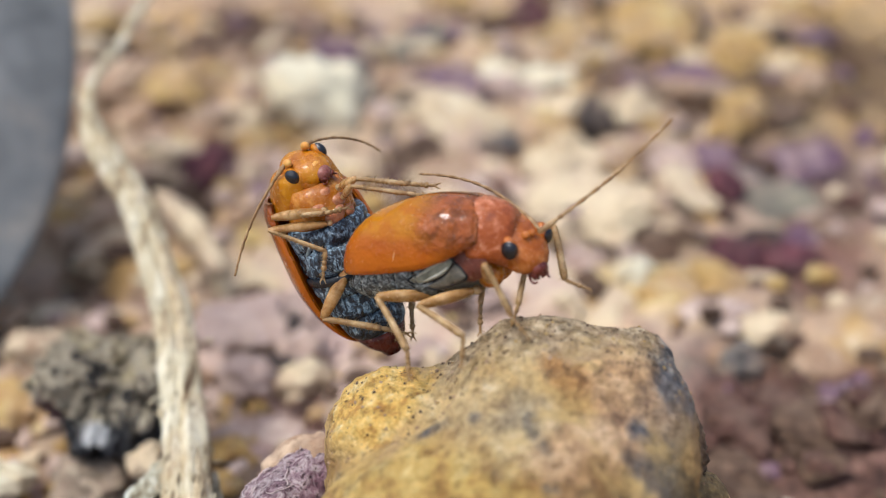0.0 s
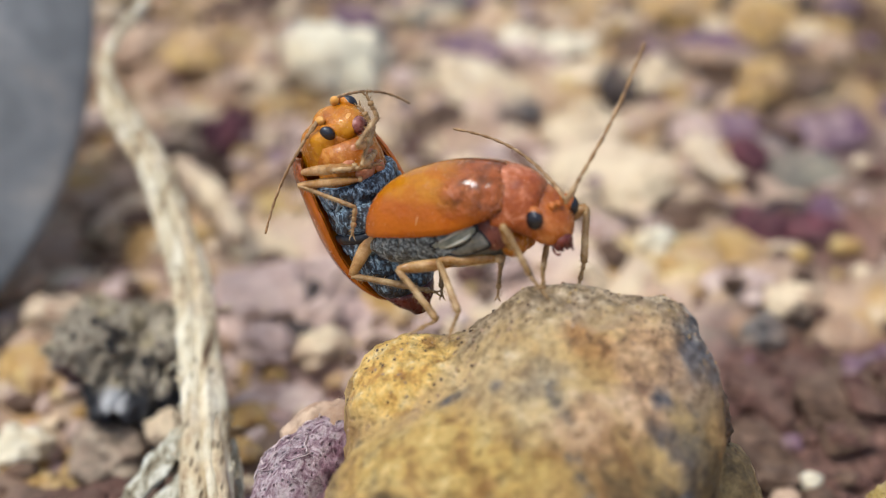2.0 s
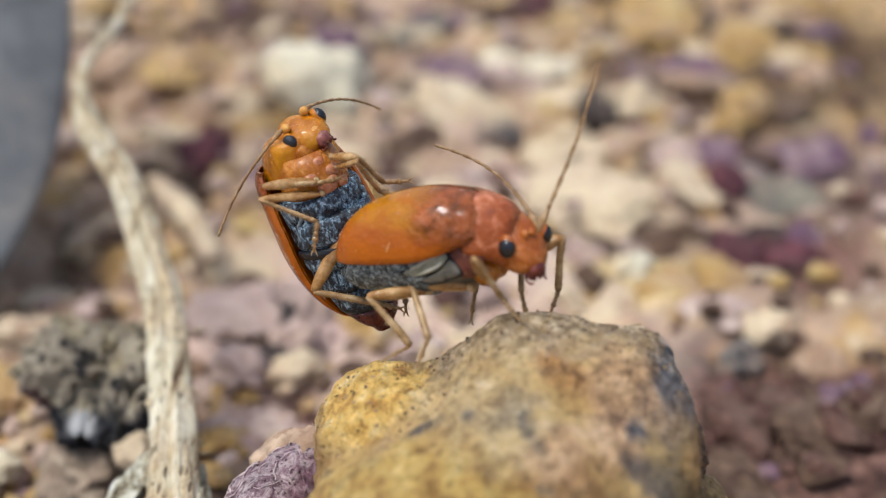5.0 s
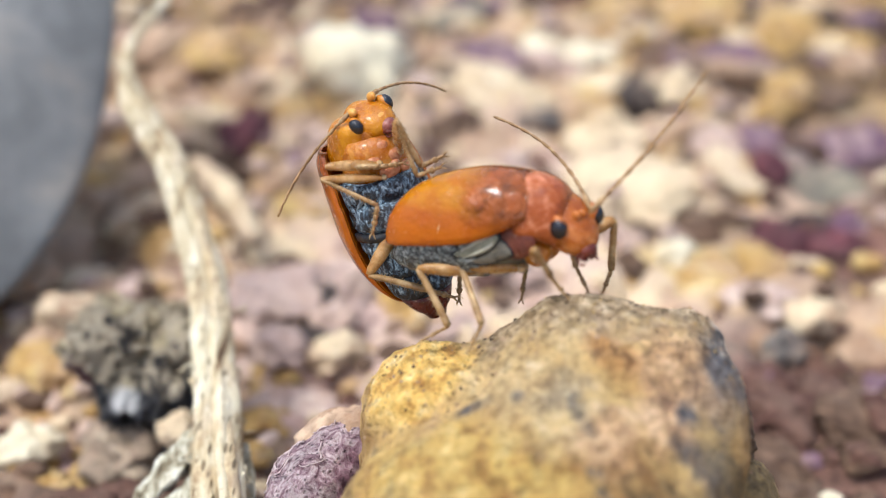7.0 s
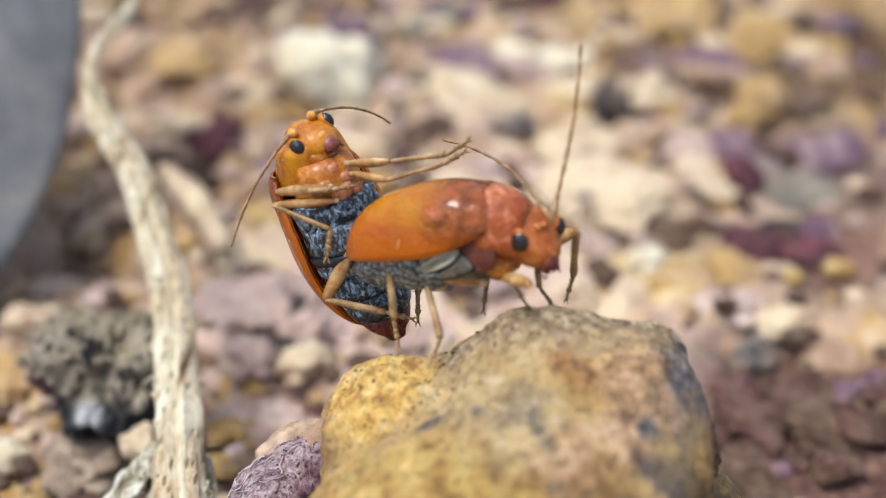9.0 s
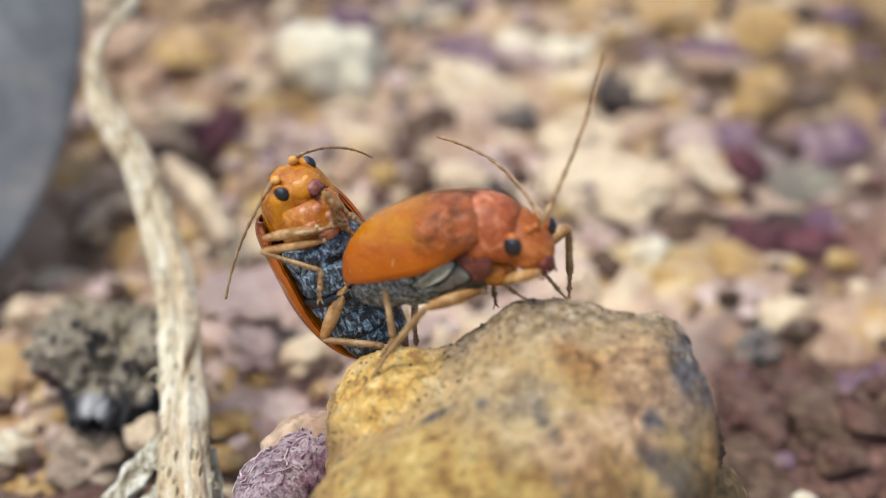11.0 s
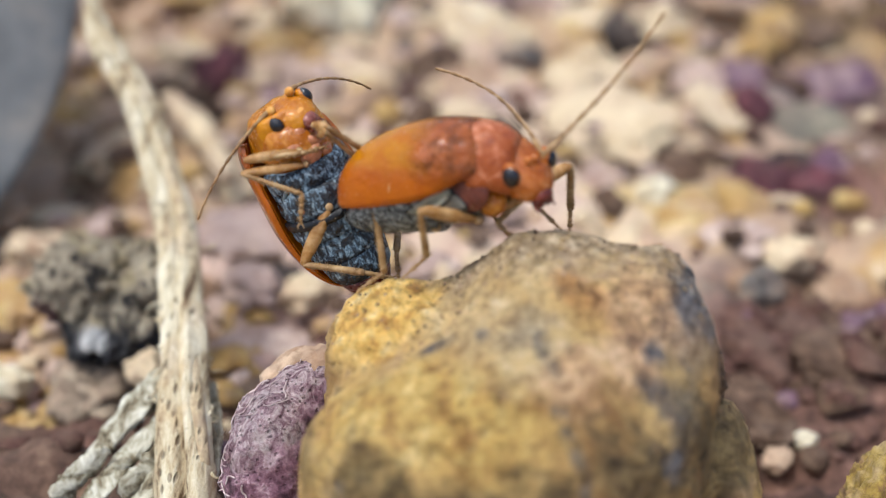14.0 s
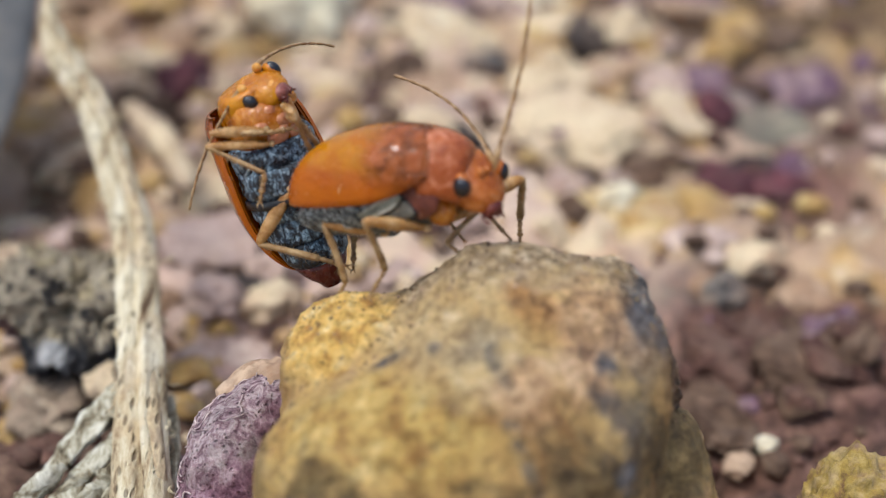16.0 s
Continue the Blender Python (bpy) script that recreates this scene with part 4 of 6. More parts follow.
scattered("pink", -8.9, 20.4, 0.3, 3.2, 2.7, 0.9, 173, 3)
scattered("pink", -6.0, 21.5, 0.3, 2.0, 1.7, 0.8, 60, 4)
scattered("pink", -9.8, 15.8, 0.2, 1.6, 1.3, 0.7, 127, 5)
scattered("cream", -9.0, 26.7, 0.1, 2.1, 1.8, 0.5, 14, 6)
scattered("yellow", -8.4, 30.7, 0.2, 2.4, 2.0, 0.8, 81, 7)
scattered("pink", -7.5, 10.8, 0.1, 2.3, 2.0, 0.5, 148, 0)
scattered("tan", -6.6, 17.9, 0.2, 2.1, 1.8, 0.5, 35, 1)
scattered("cream", -11.5, 28.0, 0.1, 1.9, 1.6, 0.6, 102, 2)
scattered("cream", -3.8, 41.6, 0.3, 2.7, 2.3, 0.9, 169, 3)
scattered("red", -1.5, 38.2, 0.2, 2.0, 1.7, 0.8, 56, 4)
scattered("yellow", -5.6, 35.0, 0.2, 2.2, 1.8, 0.7, 123, 5)
scattered("dark", -6.5, 47.2, 0.1, 1.6, 1.3, 0.4, 10, 6)
scattered("dark", -0.9, 46.7, 0.1, 1.8, 1.5, 0.4, 77, 7)
scattered("white", 16.3, 4.6, 0.2, 0.5, 0.4, 0.5, 144, 0)
scattered("tan", 15.1, 3.9, 0.1, 0.7, 0.6, 0.4, 31, 1)
scattered("ash", -14.0, 7.8, 0.9, 2.5, 2.0, 1.3, 98, 2)
scattered("cream", -11.3, 6.6, 2.6, 1.0, 0.9, 0.9, 165, 3)
scattered("yellow", -16.4, 5.9, 0.1, 0.9, 0.8, 0.4, 52, 4)
scattered("red", -15.4, 3.6, 0.1, 1.9, 1.6, 0.5, 119, 5)
scattered("red", -13.8, 2.6, 0.2, 2.3, 1.9, 0.6, 6, 6)
scattered("brown", 15.0, 5.7, 0.2, 1.6, 1.4, 0.5, 73, 7)
scattered("brown", 18.4, 7.1, 0.2, 1.1, 0.9, 0.5, 140, 0)
scattered("brown", 14.6, 7.9, 0.2, 1.2, 1.1, 0.5, 27, 1)
scattered("red", 16.1, 10.2, 0.2, 1.7, 1.5, 0.7, 94, 2)
scattered("brown", 18.9, 12.0, 0.2, 1.9, 1.6, 0.6, 161, 3)
scattered("brown", 21.5, 10.1, 0.2, 1.3, 1.1, 0.8, 48, 4)
scattered("red", 16.0, 9.6, 0.3, 1.3, 1.1, 0.8, 115, 5)
scattered("brown", 15.1, 6.2, 0.2, 1.8, 1.5, 0.6, 2, 6)
scattered("red", 18.3, 7.1, 0.2, 0.8, 0.7, 0.6, 69, 7)
scattered("red", 20.5, 9.8, 0.2, 1.7, 1.5, 0.8, 136, 0)
scattered("tan", -22.8, 21.5, 0.3, 2.0, 1.7, 0.9, 23, 1)
scattered("tan", -23.4, 58.2, 0.3, 3.7, 3.2, 1.1, 90, 2)
scattered("dark", -26.1, 66.6, 0.2, 3.7, 3.2, 0.8, 157, 3)
scattered("brown", 34.4, 64.9, 0.3, 3.7, 3.1, 1.2, 44, 4)
scattered("dark", -4.1, 65.4, 0.1, 2.2, 1.8, 0.5, 111, 5)
scattered("cream", -12.8, 49.3, 0.1, 2.1, 1.8, 0.5, 178, 6)
scattered("dark", -0.2, 51.6, 0.1, 1.6, 1.4, 0.4, 65, 7)
scattered("brown", 17.3, 53.8, 0.1, 3.1, 2.6, 0.5, 132, 0)
scattered("dark", 21.5, 28.1, 0.1, 1.9, 1.6, 0.4, 19, 1)



def rubble(count, seed):
    """Smaller stones lying between the large ones, their colours by the stretch of ground; dark ones stand in for
    shaded gaps.
    """
    rng = random.Random(seed)
    for k in range(count):
        y = 16 + 60 * rng.random() ** 1.2
        x = rng.uniform(-0.34, 0.36) * (y + 36) * 1.05
        if x > 12 and y > 44:
            kinds = "yellow yellow yellow brown cream tan dark purple"
        elif x > 10 and y > 24:
            kinds = "purple pink maroon green cream pink tan purple brown"
        elif x > 8:
            kinds = "cream yellow pink tan brown cream red"
        elif x < -10:
            kinds = "tan yellow cream pink tan cream brown"
        elif y > 40:
            kinds = "cream purple tan brown yellow dark white"
        else:
            kinds = "cream pink tan yellow pink cream brown dark"
        r = rng.uniform(0.6, 1.9) * (0.7 + y / 90)
        scattered(rng.choice(kinds.split()), x, y, 0.2, r * rng.uniform(0.9, 1.5), r * rng.uniform(0.7, 1.1), r * rng.uniform(0.5, 0.95), rng.uniform(0, 180), rng.randrange(8))


rubble(170, 23)

# ---- beetles ----
RIGHT, UP, TOWARD = Vector((1, 0, 0)), Vector((0, 0.5, 0.8660254)), Vector((0, -0.8660254, 0.5))


def seen_axes(origin, ahead, above):
    """A pose from a point in mm, a heading and a rough upward direction, both as (right, up, toward the viewer)."""
    x = (RIGHT * ahead[0] + UP * ahead[1] + TOWARD * ahead[2]).normalized()
    z = RIGHT * above[0] + UP * above[1] + TOWARD * above[2]
    z = (z - x * z.dot(x)).normalized()
    y = z.cross(x)
    m = Matrix((x, y, z)).transposed().to_4x4()
    m.translation = Vector(origin)
    return m


def elytron(side):
    """One wing case as a curved shell. side: 1 left, -1 right."""
    nu, nv = 56, 30
    vs = []
    for inner in (0, 1):
        for i in range(nu):
            u = i / (nu - 1)
            x = 1.85 - 4.95 * u
            back = max(0.0, (u - 0.45) / 0.55)
            k = math.sqrt(max(0.0, 1 - back ** 2.3))
            front = 1 - 0.06 * max(0, (0.22 - u) / 0.22) ** 2
            w = (1.42 + 0.16 * math.sin(min(u, 0.7) / 0.7 * math.pi * 0.6)) * (0.10 + 0.90 * k) * front
            edge = -0.20 + 0.90 * max(0.0, 1 - u / 0.44) ** 1.4 - 0.42 * back
            dip = max(0.0, (0.10 - u) / 0.10) ** 2
            top = 1.78 + 0.08 * math.sin(min(u / 0.6, 1) * math.pi) - 0.22 * dip
            fall = math.sqrt(max(0.0, 1 - max(0.0, (u - 0.2) / 0.8) ** 2.15))
            top = edge + 0.06 + (top - edge) * (0.05 + 0.95 * fall)
            w *= 1 - 0.10 * dip
            if inner:
                w, top = max(w - 0.08, 0.01), top - 0.07
            for j in range(nv):
                a = radians(1.0 + 100 * j / (nv - 1))
                y = w * math.sin(a) ** 0.86 if a < math.pi / 2 else w * (1 - 0.4 * (a - math.pi / 2))
                z = edge + (top - edge) * (math.copysign(abs(math.cos(a)) ** 0.78, math.cos(a)))
                if a > math.pi / 2:
                    z = edge - (a - math.pi / 2) * 0.35
                crease = 0.030 * max(0.0, 1 - u / 0.5) * math.sin(a) * noise.fractal(Vector((x * 1.6, a * 2.2, side * 3.0)), 0.8, 2.0, 3)
                vs.append((x, side * (y + 0.012 + crease), z + crease + (0.05 if inner and a > math.pi / 2 else 0)))
    m = nu * nv
    fs = []
    for i in range(nu - 1):
        for j in range(nv - 1):
            q = (i * nv + j, i * nv + j + 1, (i + 1) * nv + j + 1, (i + 1) * nv + j)
            q = q if side > 0 else tuple(reversed(q))
            fs.append(tuple(reversed(q)))
            fs.append(tuple(k + m for k in q))
    rim = [j for j in range(nv)] + [i * nv + nv - 1 for i in range(1, nu)] + [(nu - 1) * nv + j for j in range(nv - 2, -1, -1)] + [i * nv for i in range(nu - 2, 0, -1)]
    for k in range(len(rim)):
        a, b = rim[k], rim[(k + 1) % len(rim)]
        fs.append((a, b, b + m, a + m) if side < 0 else (a, a + m, b + m, b))
    return vs, fs


def oval_ring(x, y0, z0, w, top, low, n=24, power=2.0):
    e = 2 / power
    q = lambda v: math.copysign(abs(v) ** e, v)
    ring = []
    for k in range(n):
        a = 2 * math.pi * k / n
        z = q(math.sin(a))
        ring.append((x, y0 + w * q(math.cos(a)), z0 + (top if z > 0 else low) * z))
    return ring


def pronotum(hump):
    """The neck shield; hump: how high its front stands."""
    rings = []
    for u in np.linspace(0, 1, 18):
        x = 1.42 + (1.26 + 0.10 * hump) * u
        k = math.sqrt(max(0.02, 1 - abs(2 * u - 1) ** 5))
        top = 1.60 - 0.04 * u - (0.62 - 0.20 * hump) * u ** 2.4
        low = (0.78 - 0.50 * hump * (1 - u) ** 0.7) * (0.7 + 0.3 * k)
        rings.append(oval_ring(x, 0, 0.28 - 0.22 * u * (1 - hump), (1.32 - 0.32 * u) * (1 - 0.20 * hump * u ** 2 - 0.10 * (1 - hump)) * (0.86 + 0.14 * k), top * (0.88 + 0.12 * k), low, 32, 2.4))
    return loft(rings)


def head_shape():
    rings = []
    for u in np.linspace(0, 1, 16):
        x = 2.45 + 1.20 * u
        k = math.sqrt(max(0.03, 1 - u ** 3.2))
        rings.append(oval_ring(x, 0, 0.10 - 0.42 * u, 0.80 * k * (0.92 + 0.08 * math.sin(u * 3.1)), (0.78 - 0.20 * u) * k, 0.62 * k, 24, 2.3))
    return loft(rings)


def feeler(bend, length=5.0):
    """An antenna of eleven joints from its socket along x, curving by bend towards z."""
    pts, rad = [], []
    p, ang = Vector((0, 0, 0)), 0.0
    sizes = [1.6, 0.6, 1.0] + [1.1] * 7 + [1.3]
    unit = length / sum(sizes)
    for k, s in enumerate(sizes):
        for q in (0.0, 0.25, 0.7, 0.97):
            swell = (0.55, 0.85, 1.0, 0.68)[int(q > 0) + int(q > 0.3) + int(q > 0.8)]
            pts.append(p + Vector((math.cos(ang), 0, math.sin(ang))) * s * unit * q)
            rad.append((0.095 if k == 0 else 0.070 - 0.002 * k) * swell)
        p = p + Vector((math.cos(ang), 0, math.sin(ang))) * s * unit
        ang += bend[min(k * len(bend) // 11, len(bend) - 1)] / 11
    return tube(pts, rad, 8)


def spindle(length, r0, r1, r2, bow=0.0, flat=1.0):
    """A leg joint along x: radii at its start, belly and end."""
    pts, rad = [], []
    for u in np.linspace(0, 1, 12):
        pts.append((length * u, 0, bow * math.sin(math.pi * u)))
        a = r0 * (1 - u) ** 2 + 2 * u * (1 - u) * (2 * r1 - (r0 + r2) / 2) + r2 * u * u
        rad.append(a * (0.75 if u in (0.0, 1.0) else 1.0))
    return tube(pts, rad, 12, flat)


def bristles(length, r, count, rng, spread=0.16):
    """Short stiff hairs on a leg joint."""
    geos = []
    for _ in range(count):
        x, a = rng.uniform(0.1, 0.98) * length, rng.uniform(0, 6.28)
        n = Vector((0.55, math.cos(a), math.sin(a))).normalized()
        p = Vector((x, math.cos(a) * r * 0.8, math.sin(a) * r * 0.8))
        geos.append(tube([p, p + n * spread * rng.uniform(0.5, 1)], [0.010, 0.003], 3))
    return join(*geos)


def foot_shape(length):
    """Tarsus of four pads and two claws along x."""
    geos = []
    x = 0.0
    for s, w in ((0.34, 0.085), (0.20, 0.085), (0.18, 0.11), (0.28, 0.055)):
        l = length * s
        geos.append(ball((x + l * 0.5, 0, 0), (l * 0.72, w * 0.9, w * 0.72), 10, 8))
        x += l
    for sgn in (1, -1):
        geos.append(tube([(x, 0.02 * sgn, 0), (x + 0.10, 0.07 * sgn, 0.01), (x + 0.17, 0.09 * sgn, -0.06)], [0.03, 0.024, 0.006], 6))
    return join(*geos)


def aim(p, q, roll=Vector((0, 0, 1))):
    """Local pose at p with x towards q, in mm."""
    x = (Vector(q) - Vector(p)).normalized()
    z = roll - x * roll.dot(x)
    z = z.normalized() if z.length > 1e-4 else x.orthogonal().normalized()
    m = Matrix((x, z.cross(x), z)).transposed().to_4x4()
    m.translation = Vector(p) * MM
    return m


def knee_of(hip, ankle, l1, l2, pole):
    h, a = Vector(hip), Vector(ankle)
    d = a - h
    dist = min(max(d.length, abs(l1 - l2) + 0.05), l1 + l2 - 0.02)
    x = d.normalized()
    c = (l1 * l1 + dist * dist - l2 * l2) / (2 * dist)
    z = Vector(pole) - x * Vector(pole).dot(x)
    return h + x * c + z.normalized() * math.sqrt(max(l1 * l1 - c * c, 0.0))


def add_leg(beetle, hip, l1, l2, l3, thick, seed):
    """A leg: the hip piece, and under it thigh, shin and foot, placed later."""
    rng = random.Random(seed)
    leg = part("leg", ball((0, 0, 0), (thick * 0.9, thick * 0.9, thick * 0.9), 12, 10), M_LEG, beetle)
    leg.location = Vector(hip) * MM
    made = [part("femur", join(spindle(l1, thick * 0.62, thick * 1.34, thick * 0.74, 0.0, 0.8), bristles(l1, thick, 26, rng, 0.10)), M_THIGH, leg),
            part("tibia", join(spindle(l2, thick * 0.62, thick * 0.62, thick * 0.72, 0.03), bristles(l2, thick * 0.62, 70, rng, 0.15)), M_LEG, leg),
            part("tarsus", join(foot_shape(l3), bristles(l3, 0.08, 20, rng, 0.10)), M_LEG, leg, "clawed foot")]
    return made


def set_leg(leg, hip, knee, ankle, toe):
    """Poses of thigh, shin and foot in the hip piece's space."""
    h = Vector(hip)
    return [aim(Vector(a) - h, Vector(b) - h) for a, b in ((hip, knee), (knee, ankle), (ankle, toe))]


def sternites(tilt, length, count=5):
    """The rings of the abdomen, front to back, overlapping like tiles."""
    out = []
    for k in range(count):
        rings = []
        for u in np.linspace(0, 1, 6):
            s = (k + u * 1.06) / count
            x = 0.35 - length * s
            taper = math.sqrt(max(0.05, 1 - s ** 2.6))
            lip = 0.97 + 0.075 * u - (0.10 if u == 1 else 0)
            rings.append(oval_ring(x, 0, -0.35 - tilt * s * s, 1.30 * taper * lip, 0.75 * taper * lip, (1.18 - 0.10 * s) * taper * lip, 26, 2.2))
        out.append(loft(rings))
    return out


def plate_shape(outline, side, y, bulge):
    """A bulged plate on the flank: its outline as (x, z), standing at y; and its rim."""
    n = len(outline)
    cx, cz = sum(p[0] for p in outline) / n, sum(p[1] for p in outline) / n
    loop = curve_points([(x, 0, z) for x, z in outline + outline[:1]], 6 * n + 1)[:-1]
    rings = [[(cx + (p.x - cx) * k, side * (y + b), cz + (p.z - cz) * k) for p in loop] for k, b in ((0.9, -0.3), (1.0, 0.0), (0.9, bulge * 0.62), (0.6, bulge * 0.95), (0.2, bulge))]
    if side > 0:
        rings = [list(reversed(r)) for r in rings]
    edge = [(p.x, side * (y + 0.01), p.z) for p in loop]
    return loft(rings), tube(edge + edge[:2], 0.045, 6)


def ridge_shape(points, side, y):
    return tube(curve_points([(x, side * (y + b), z) for x, z, b in points], 14), [0.02 + 0.035 * math.sin(math.pi * k / 13) for k in range(14)], 6)


FLANK = [(-0.48, -0.62), (-0.02, -0.34), (0.45, -0.02), (0.86, 0.16), (1.06, 0.04), (0.78, -0.34), (0.28, -0.60), (-0.18, -0.72)]
UNDERFLANK = [(0.84, -0.36), (1.10, -0.02), (1.46, -0.42), (1.12, -0.64), (0.52, -0.86), (0.12, -0.80), (0.34, -0.66)]


def make_beetle(label, tilt, long, nod, yaw, roll, head_size, lift, size, belly, neck_mat, head_mat, socket):
    female_kind = size == 1.0
    b = tagged(new("leaf_beetle"), label, "beetle", "mating beetles")
    for s in (1, -1):
        part("wing_case", elytron(s), M_WING, b, "glossy amber wing case")
    if size == 1.0:
        rng = random.Random(3)
        wing = b.children[-1]
        for x, z, l, w, turn in [(-0.76, 0.25, 0.17, 0.022, 78)] + [(rng.uniform(-2.4, 1.2), rng.uniform(0.1, 1.3), rng.uniform(0.015, 0.04), rng.uniform(0.010, 0.020), rng.uniform(0, 180)) for _ in range(22)]:
            hit, place, normal, _ = wing.ray_cast(Vector((x, -4, z)) * MM, Vector((0, 1, 0)))
            if hit:
                q = place / MM + normal * 0.012
                d = Vector((math.cos(radians(turn)), 0, math.sin(radians(turn))))
                d = (d - normal * d.dot(normal)).normalized() * l
                part("speck", tube([q - d, q, q + d], [w * 0.6, w, w * 0.5], 6), M_SPECK, wing)
    part("scutellum", ball((1.72, 0, 1.50), (0.20, 0.16, 0.07), 12, 8), M_PRONOTUM, b)
    shield = part("pronotum", pronotum(1.0 if female_kind else 0.0), neck_mat, b, "red-orange neck shield")
    # underside of the chest
    ends = ((1.4, 1.10, 1.0), (1.8, 0.85, 0.85)) if female_kind else ((0.98, 1.20, 1.08),)
    rings = [oval_ring(x, 0, -0.10, w, 0.6, low, 24, 2.3) for x, w, low in ((-0.2, 1.05, 0.95), (0.3, 1.25, 1.15), (0.8, 1.28, 1.15)) + ends]
    part("chest", loft(rings), M_UNDERPLATE if female_kind else belly, b, "" if female_kind else "downy dark chest")
    for s in (1, -1):
        if female_kind:
            for outline, y, mat, words in ((FLANK, 1.22, M_PLATE, "grey-green side plate"), (UNDERFLANK, 1.16, M_UNDERPLATE, "dark grey side plate")):
                body, rim = plate_shape(outline, s, y, 0.11)
                plate = part("side_plate", body, mat, b, words)
                part("rim", rim, M_WAIST, plate, "dark seam")
                if mat == M_PLATE:
                    part("ridge", ridge_shape(((-0.40, -0.60, 0.03), (0.02, -0.36, 0.08), (0.46, -0.08, 0.08), (0.84, 0.08, 0.05)), s, y), M_RIM, plate, "pale ridge")
                    part("ridge", ridge_shape(((-0.10, -0.66, 0.03), (0.30, -0.50, 0.08), (0.70, -0.28, 0.08), (0.92, -0.06, 0.05)), s, y), M_RIM, plate, "pale ridge")
            part("shoulder", ball((1.50, s * 1.04, -0.06), (0.62, 0.17, 0.56), 18, 12), M_SHOULDER, b, "dull maroon shoulder plate")
            part("throat", ball((1.95, s * 0.42, -0.50), (0.46, 0.44, 0.46), 14, 10), M_BREAST, b, "orange throat")
        else:
            for k in range(4):
                x = 0.42 - 0.24 * k
                part("side_plate", tube(curve_points([(x + 0.24, s * 0.98, -0.92), (x + 0.02, s * 1.10, -0.78), (x - 0.26, s * 1.20, -0.50)], 10), [0.05, 0.09, 0.11, 0.11, 0.10, 0.10, 0.09, 0.08, 0.06, 0.03], 8, 0.6), M_STREAK, b, "pale grey side plate")
    if not female_kind:
        part("prosternum", loft([oval_ring(x, 0, -0.08, w, 0.6, low, 24, 2.2) for x, w, low in ((0.84, 0.80, 0.86), (1.0, 1.02, 1.06), (1.4, 1.02, 1.06), (1.8, 0.96, 0.98), (2.15, 0.84, 0.80))]), M_BREAST, b, "orange breast between the front legs")
        for x, y, z, r, k in ((1.16, -0.02, -0.98, 0.36, 1.5), (1.52, 0.26, -0.90, 0.34, 1.3), (1.52, -0.36, -0.92, 0.28, 1.4), (1.86, 0.02, -0.84, 0.28, 1.2), (1.10, 0.46, -0.92, 0.32, 1.0), (1.30, 0.18, -1.06, 0.20, 1.3), (1.92, -0.40, -0.72, 0.22, 1.2)):
            part("coxa", ball((x, y, z), (r * 0.66, r * k * 0.66, r * 0.74), 16, 12, 2.3), M_CHEST, b, "pinkish leg base")
        part("throat", ball((2.2, 0, -0.40), (0.40, 0.52, 0.36), 14, 10), M_BREAST, b)
        part("waist", loft([oval_ring(x, 0, -0.41, w, 0.5, low, 26, 2.2) for x, w, low in ((-0.40, 1.20, 1.10), (-0.47, 1.37, 1.235), (-0.66, 1.37, 1.235), (-0.73, 1.20, 1.10))]), M_WAIST, b, "glossy black waist ring")
    abdomen = None
    for k, geo in enumerate(sternites(tilt, long)):
        if abdomen is None:
            abdomen = part("abdomen", geo, belly, b, "dark abdomen with silvery down")
        else:
            part("abdomen_segment", geo, belly if k < 4 or long < 3.5 else M_MOUTH, abdomen)
    head = part("head", head_shape(), head_mat, b, "orange head")
    neck = Matrix.Translation(Vector((2.55, 0, 0.15)) * MM)
    head.matrix_basis = neck @ Matrix.Rotation(radians(roll), 4, "X") @ Matrix.Rotation(radians(yaw), 4, "Z") @ Matrix.Rotation(radians(nod), 4, "Y") @ Matrix.Scale(head_size, 4) @ neck.inverted()
    head.matrix_basis = Matrix.Translation(Vector(lift) * MM) @ head.matrix_basis
    for s in (1, -1):
        part("eye", ball((3.10, s * (0.68 if female_kind else 0.76), 0.20 if female_kind else 0.14), (0.26, 0.23, 0.30), 20, 16), M_EYE, head, "shiny black eye")
        part("eye_rim", ball((3.04, s * (0.64 if female_kind else 0.70), 0.20 if female_kind else 0.14), (0.29, 0.22, 0.36), 20, 14), head_mat, head)
        part("socket", ball((socket[0], s * socket[1], socket[2]), (0.13, 0.12, 0.12) if female_kind else (0.22, 0.15, 0.17), 14, 10), head_mat if female_kind else M_SOCKET, head, "" if female_kind else "pale feeler socket")
        part("mandible", tube([(3.42, s * 0.24, -0.55), (3.60, s * 0.20, -0.70), (3.58, s * 0.05, -0.80)], [0.10, 0.09, 0.03], 8), M_MOUTH, head)
        part("palp", tube(curve_points([(3.38, s * 0.26, -0.66), (3.50, s * 0.30, -0.80), (3.62, s * 0.28, -0.84), (3.70, s * 0.22, -0.80)], 10), [0.03, 0.034, 0.04, 0.034, 0.03, 0.034, 0.04, 0.034, 0.024, 0.010], 7), M_MOUTH, head)
        part("cheek", ball((3.12, s * 0.44, -0.30), (0.30, 0.20, 0.22), 14, 10), head_mat, head)
    part("upper_lip", ball((3.54, 0, -0.50), (0.22, 0.30, 0.25), 16, 12), M_MOUTH if female_kind else M_LIP, head, "red-brown upper lip" if female_kind else "mauve-brown upper lip")
    part("clypeus", ball((3.38, 0, -0.20), (0.24, 0.30, 0.26), 16, 12, 2.4), head_mat if female_kind else M_SOCKET, head, "" if female_kind else "pale face plate")
    b.scale = (size,) * 3
    return b, head, shield


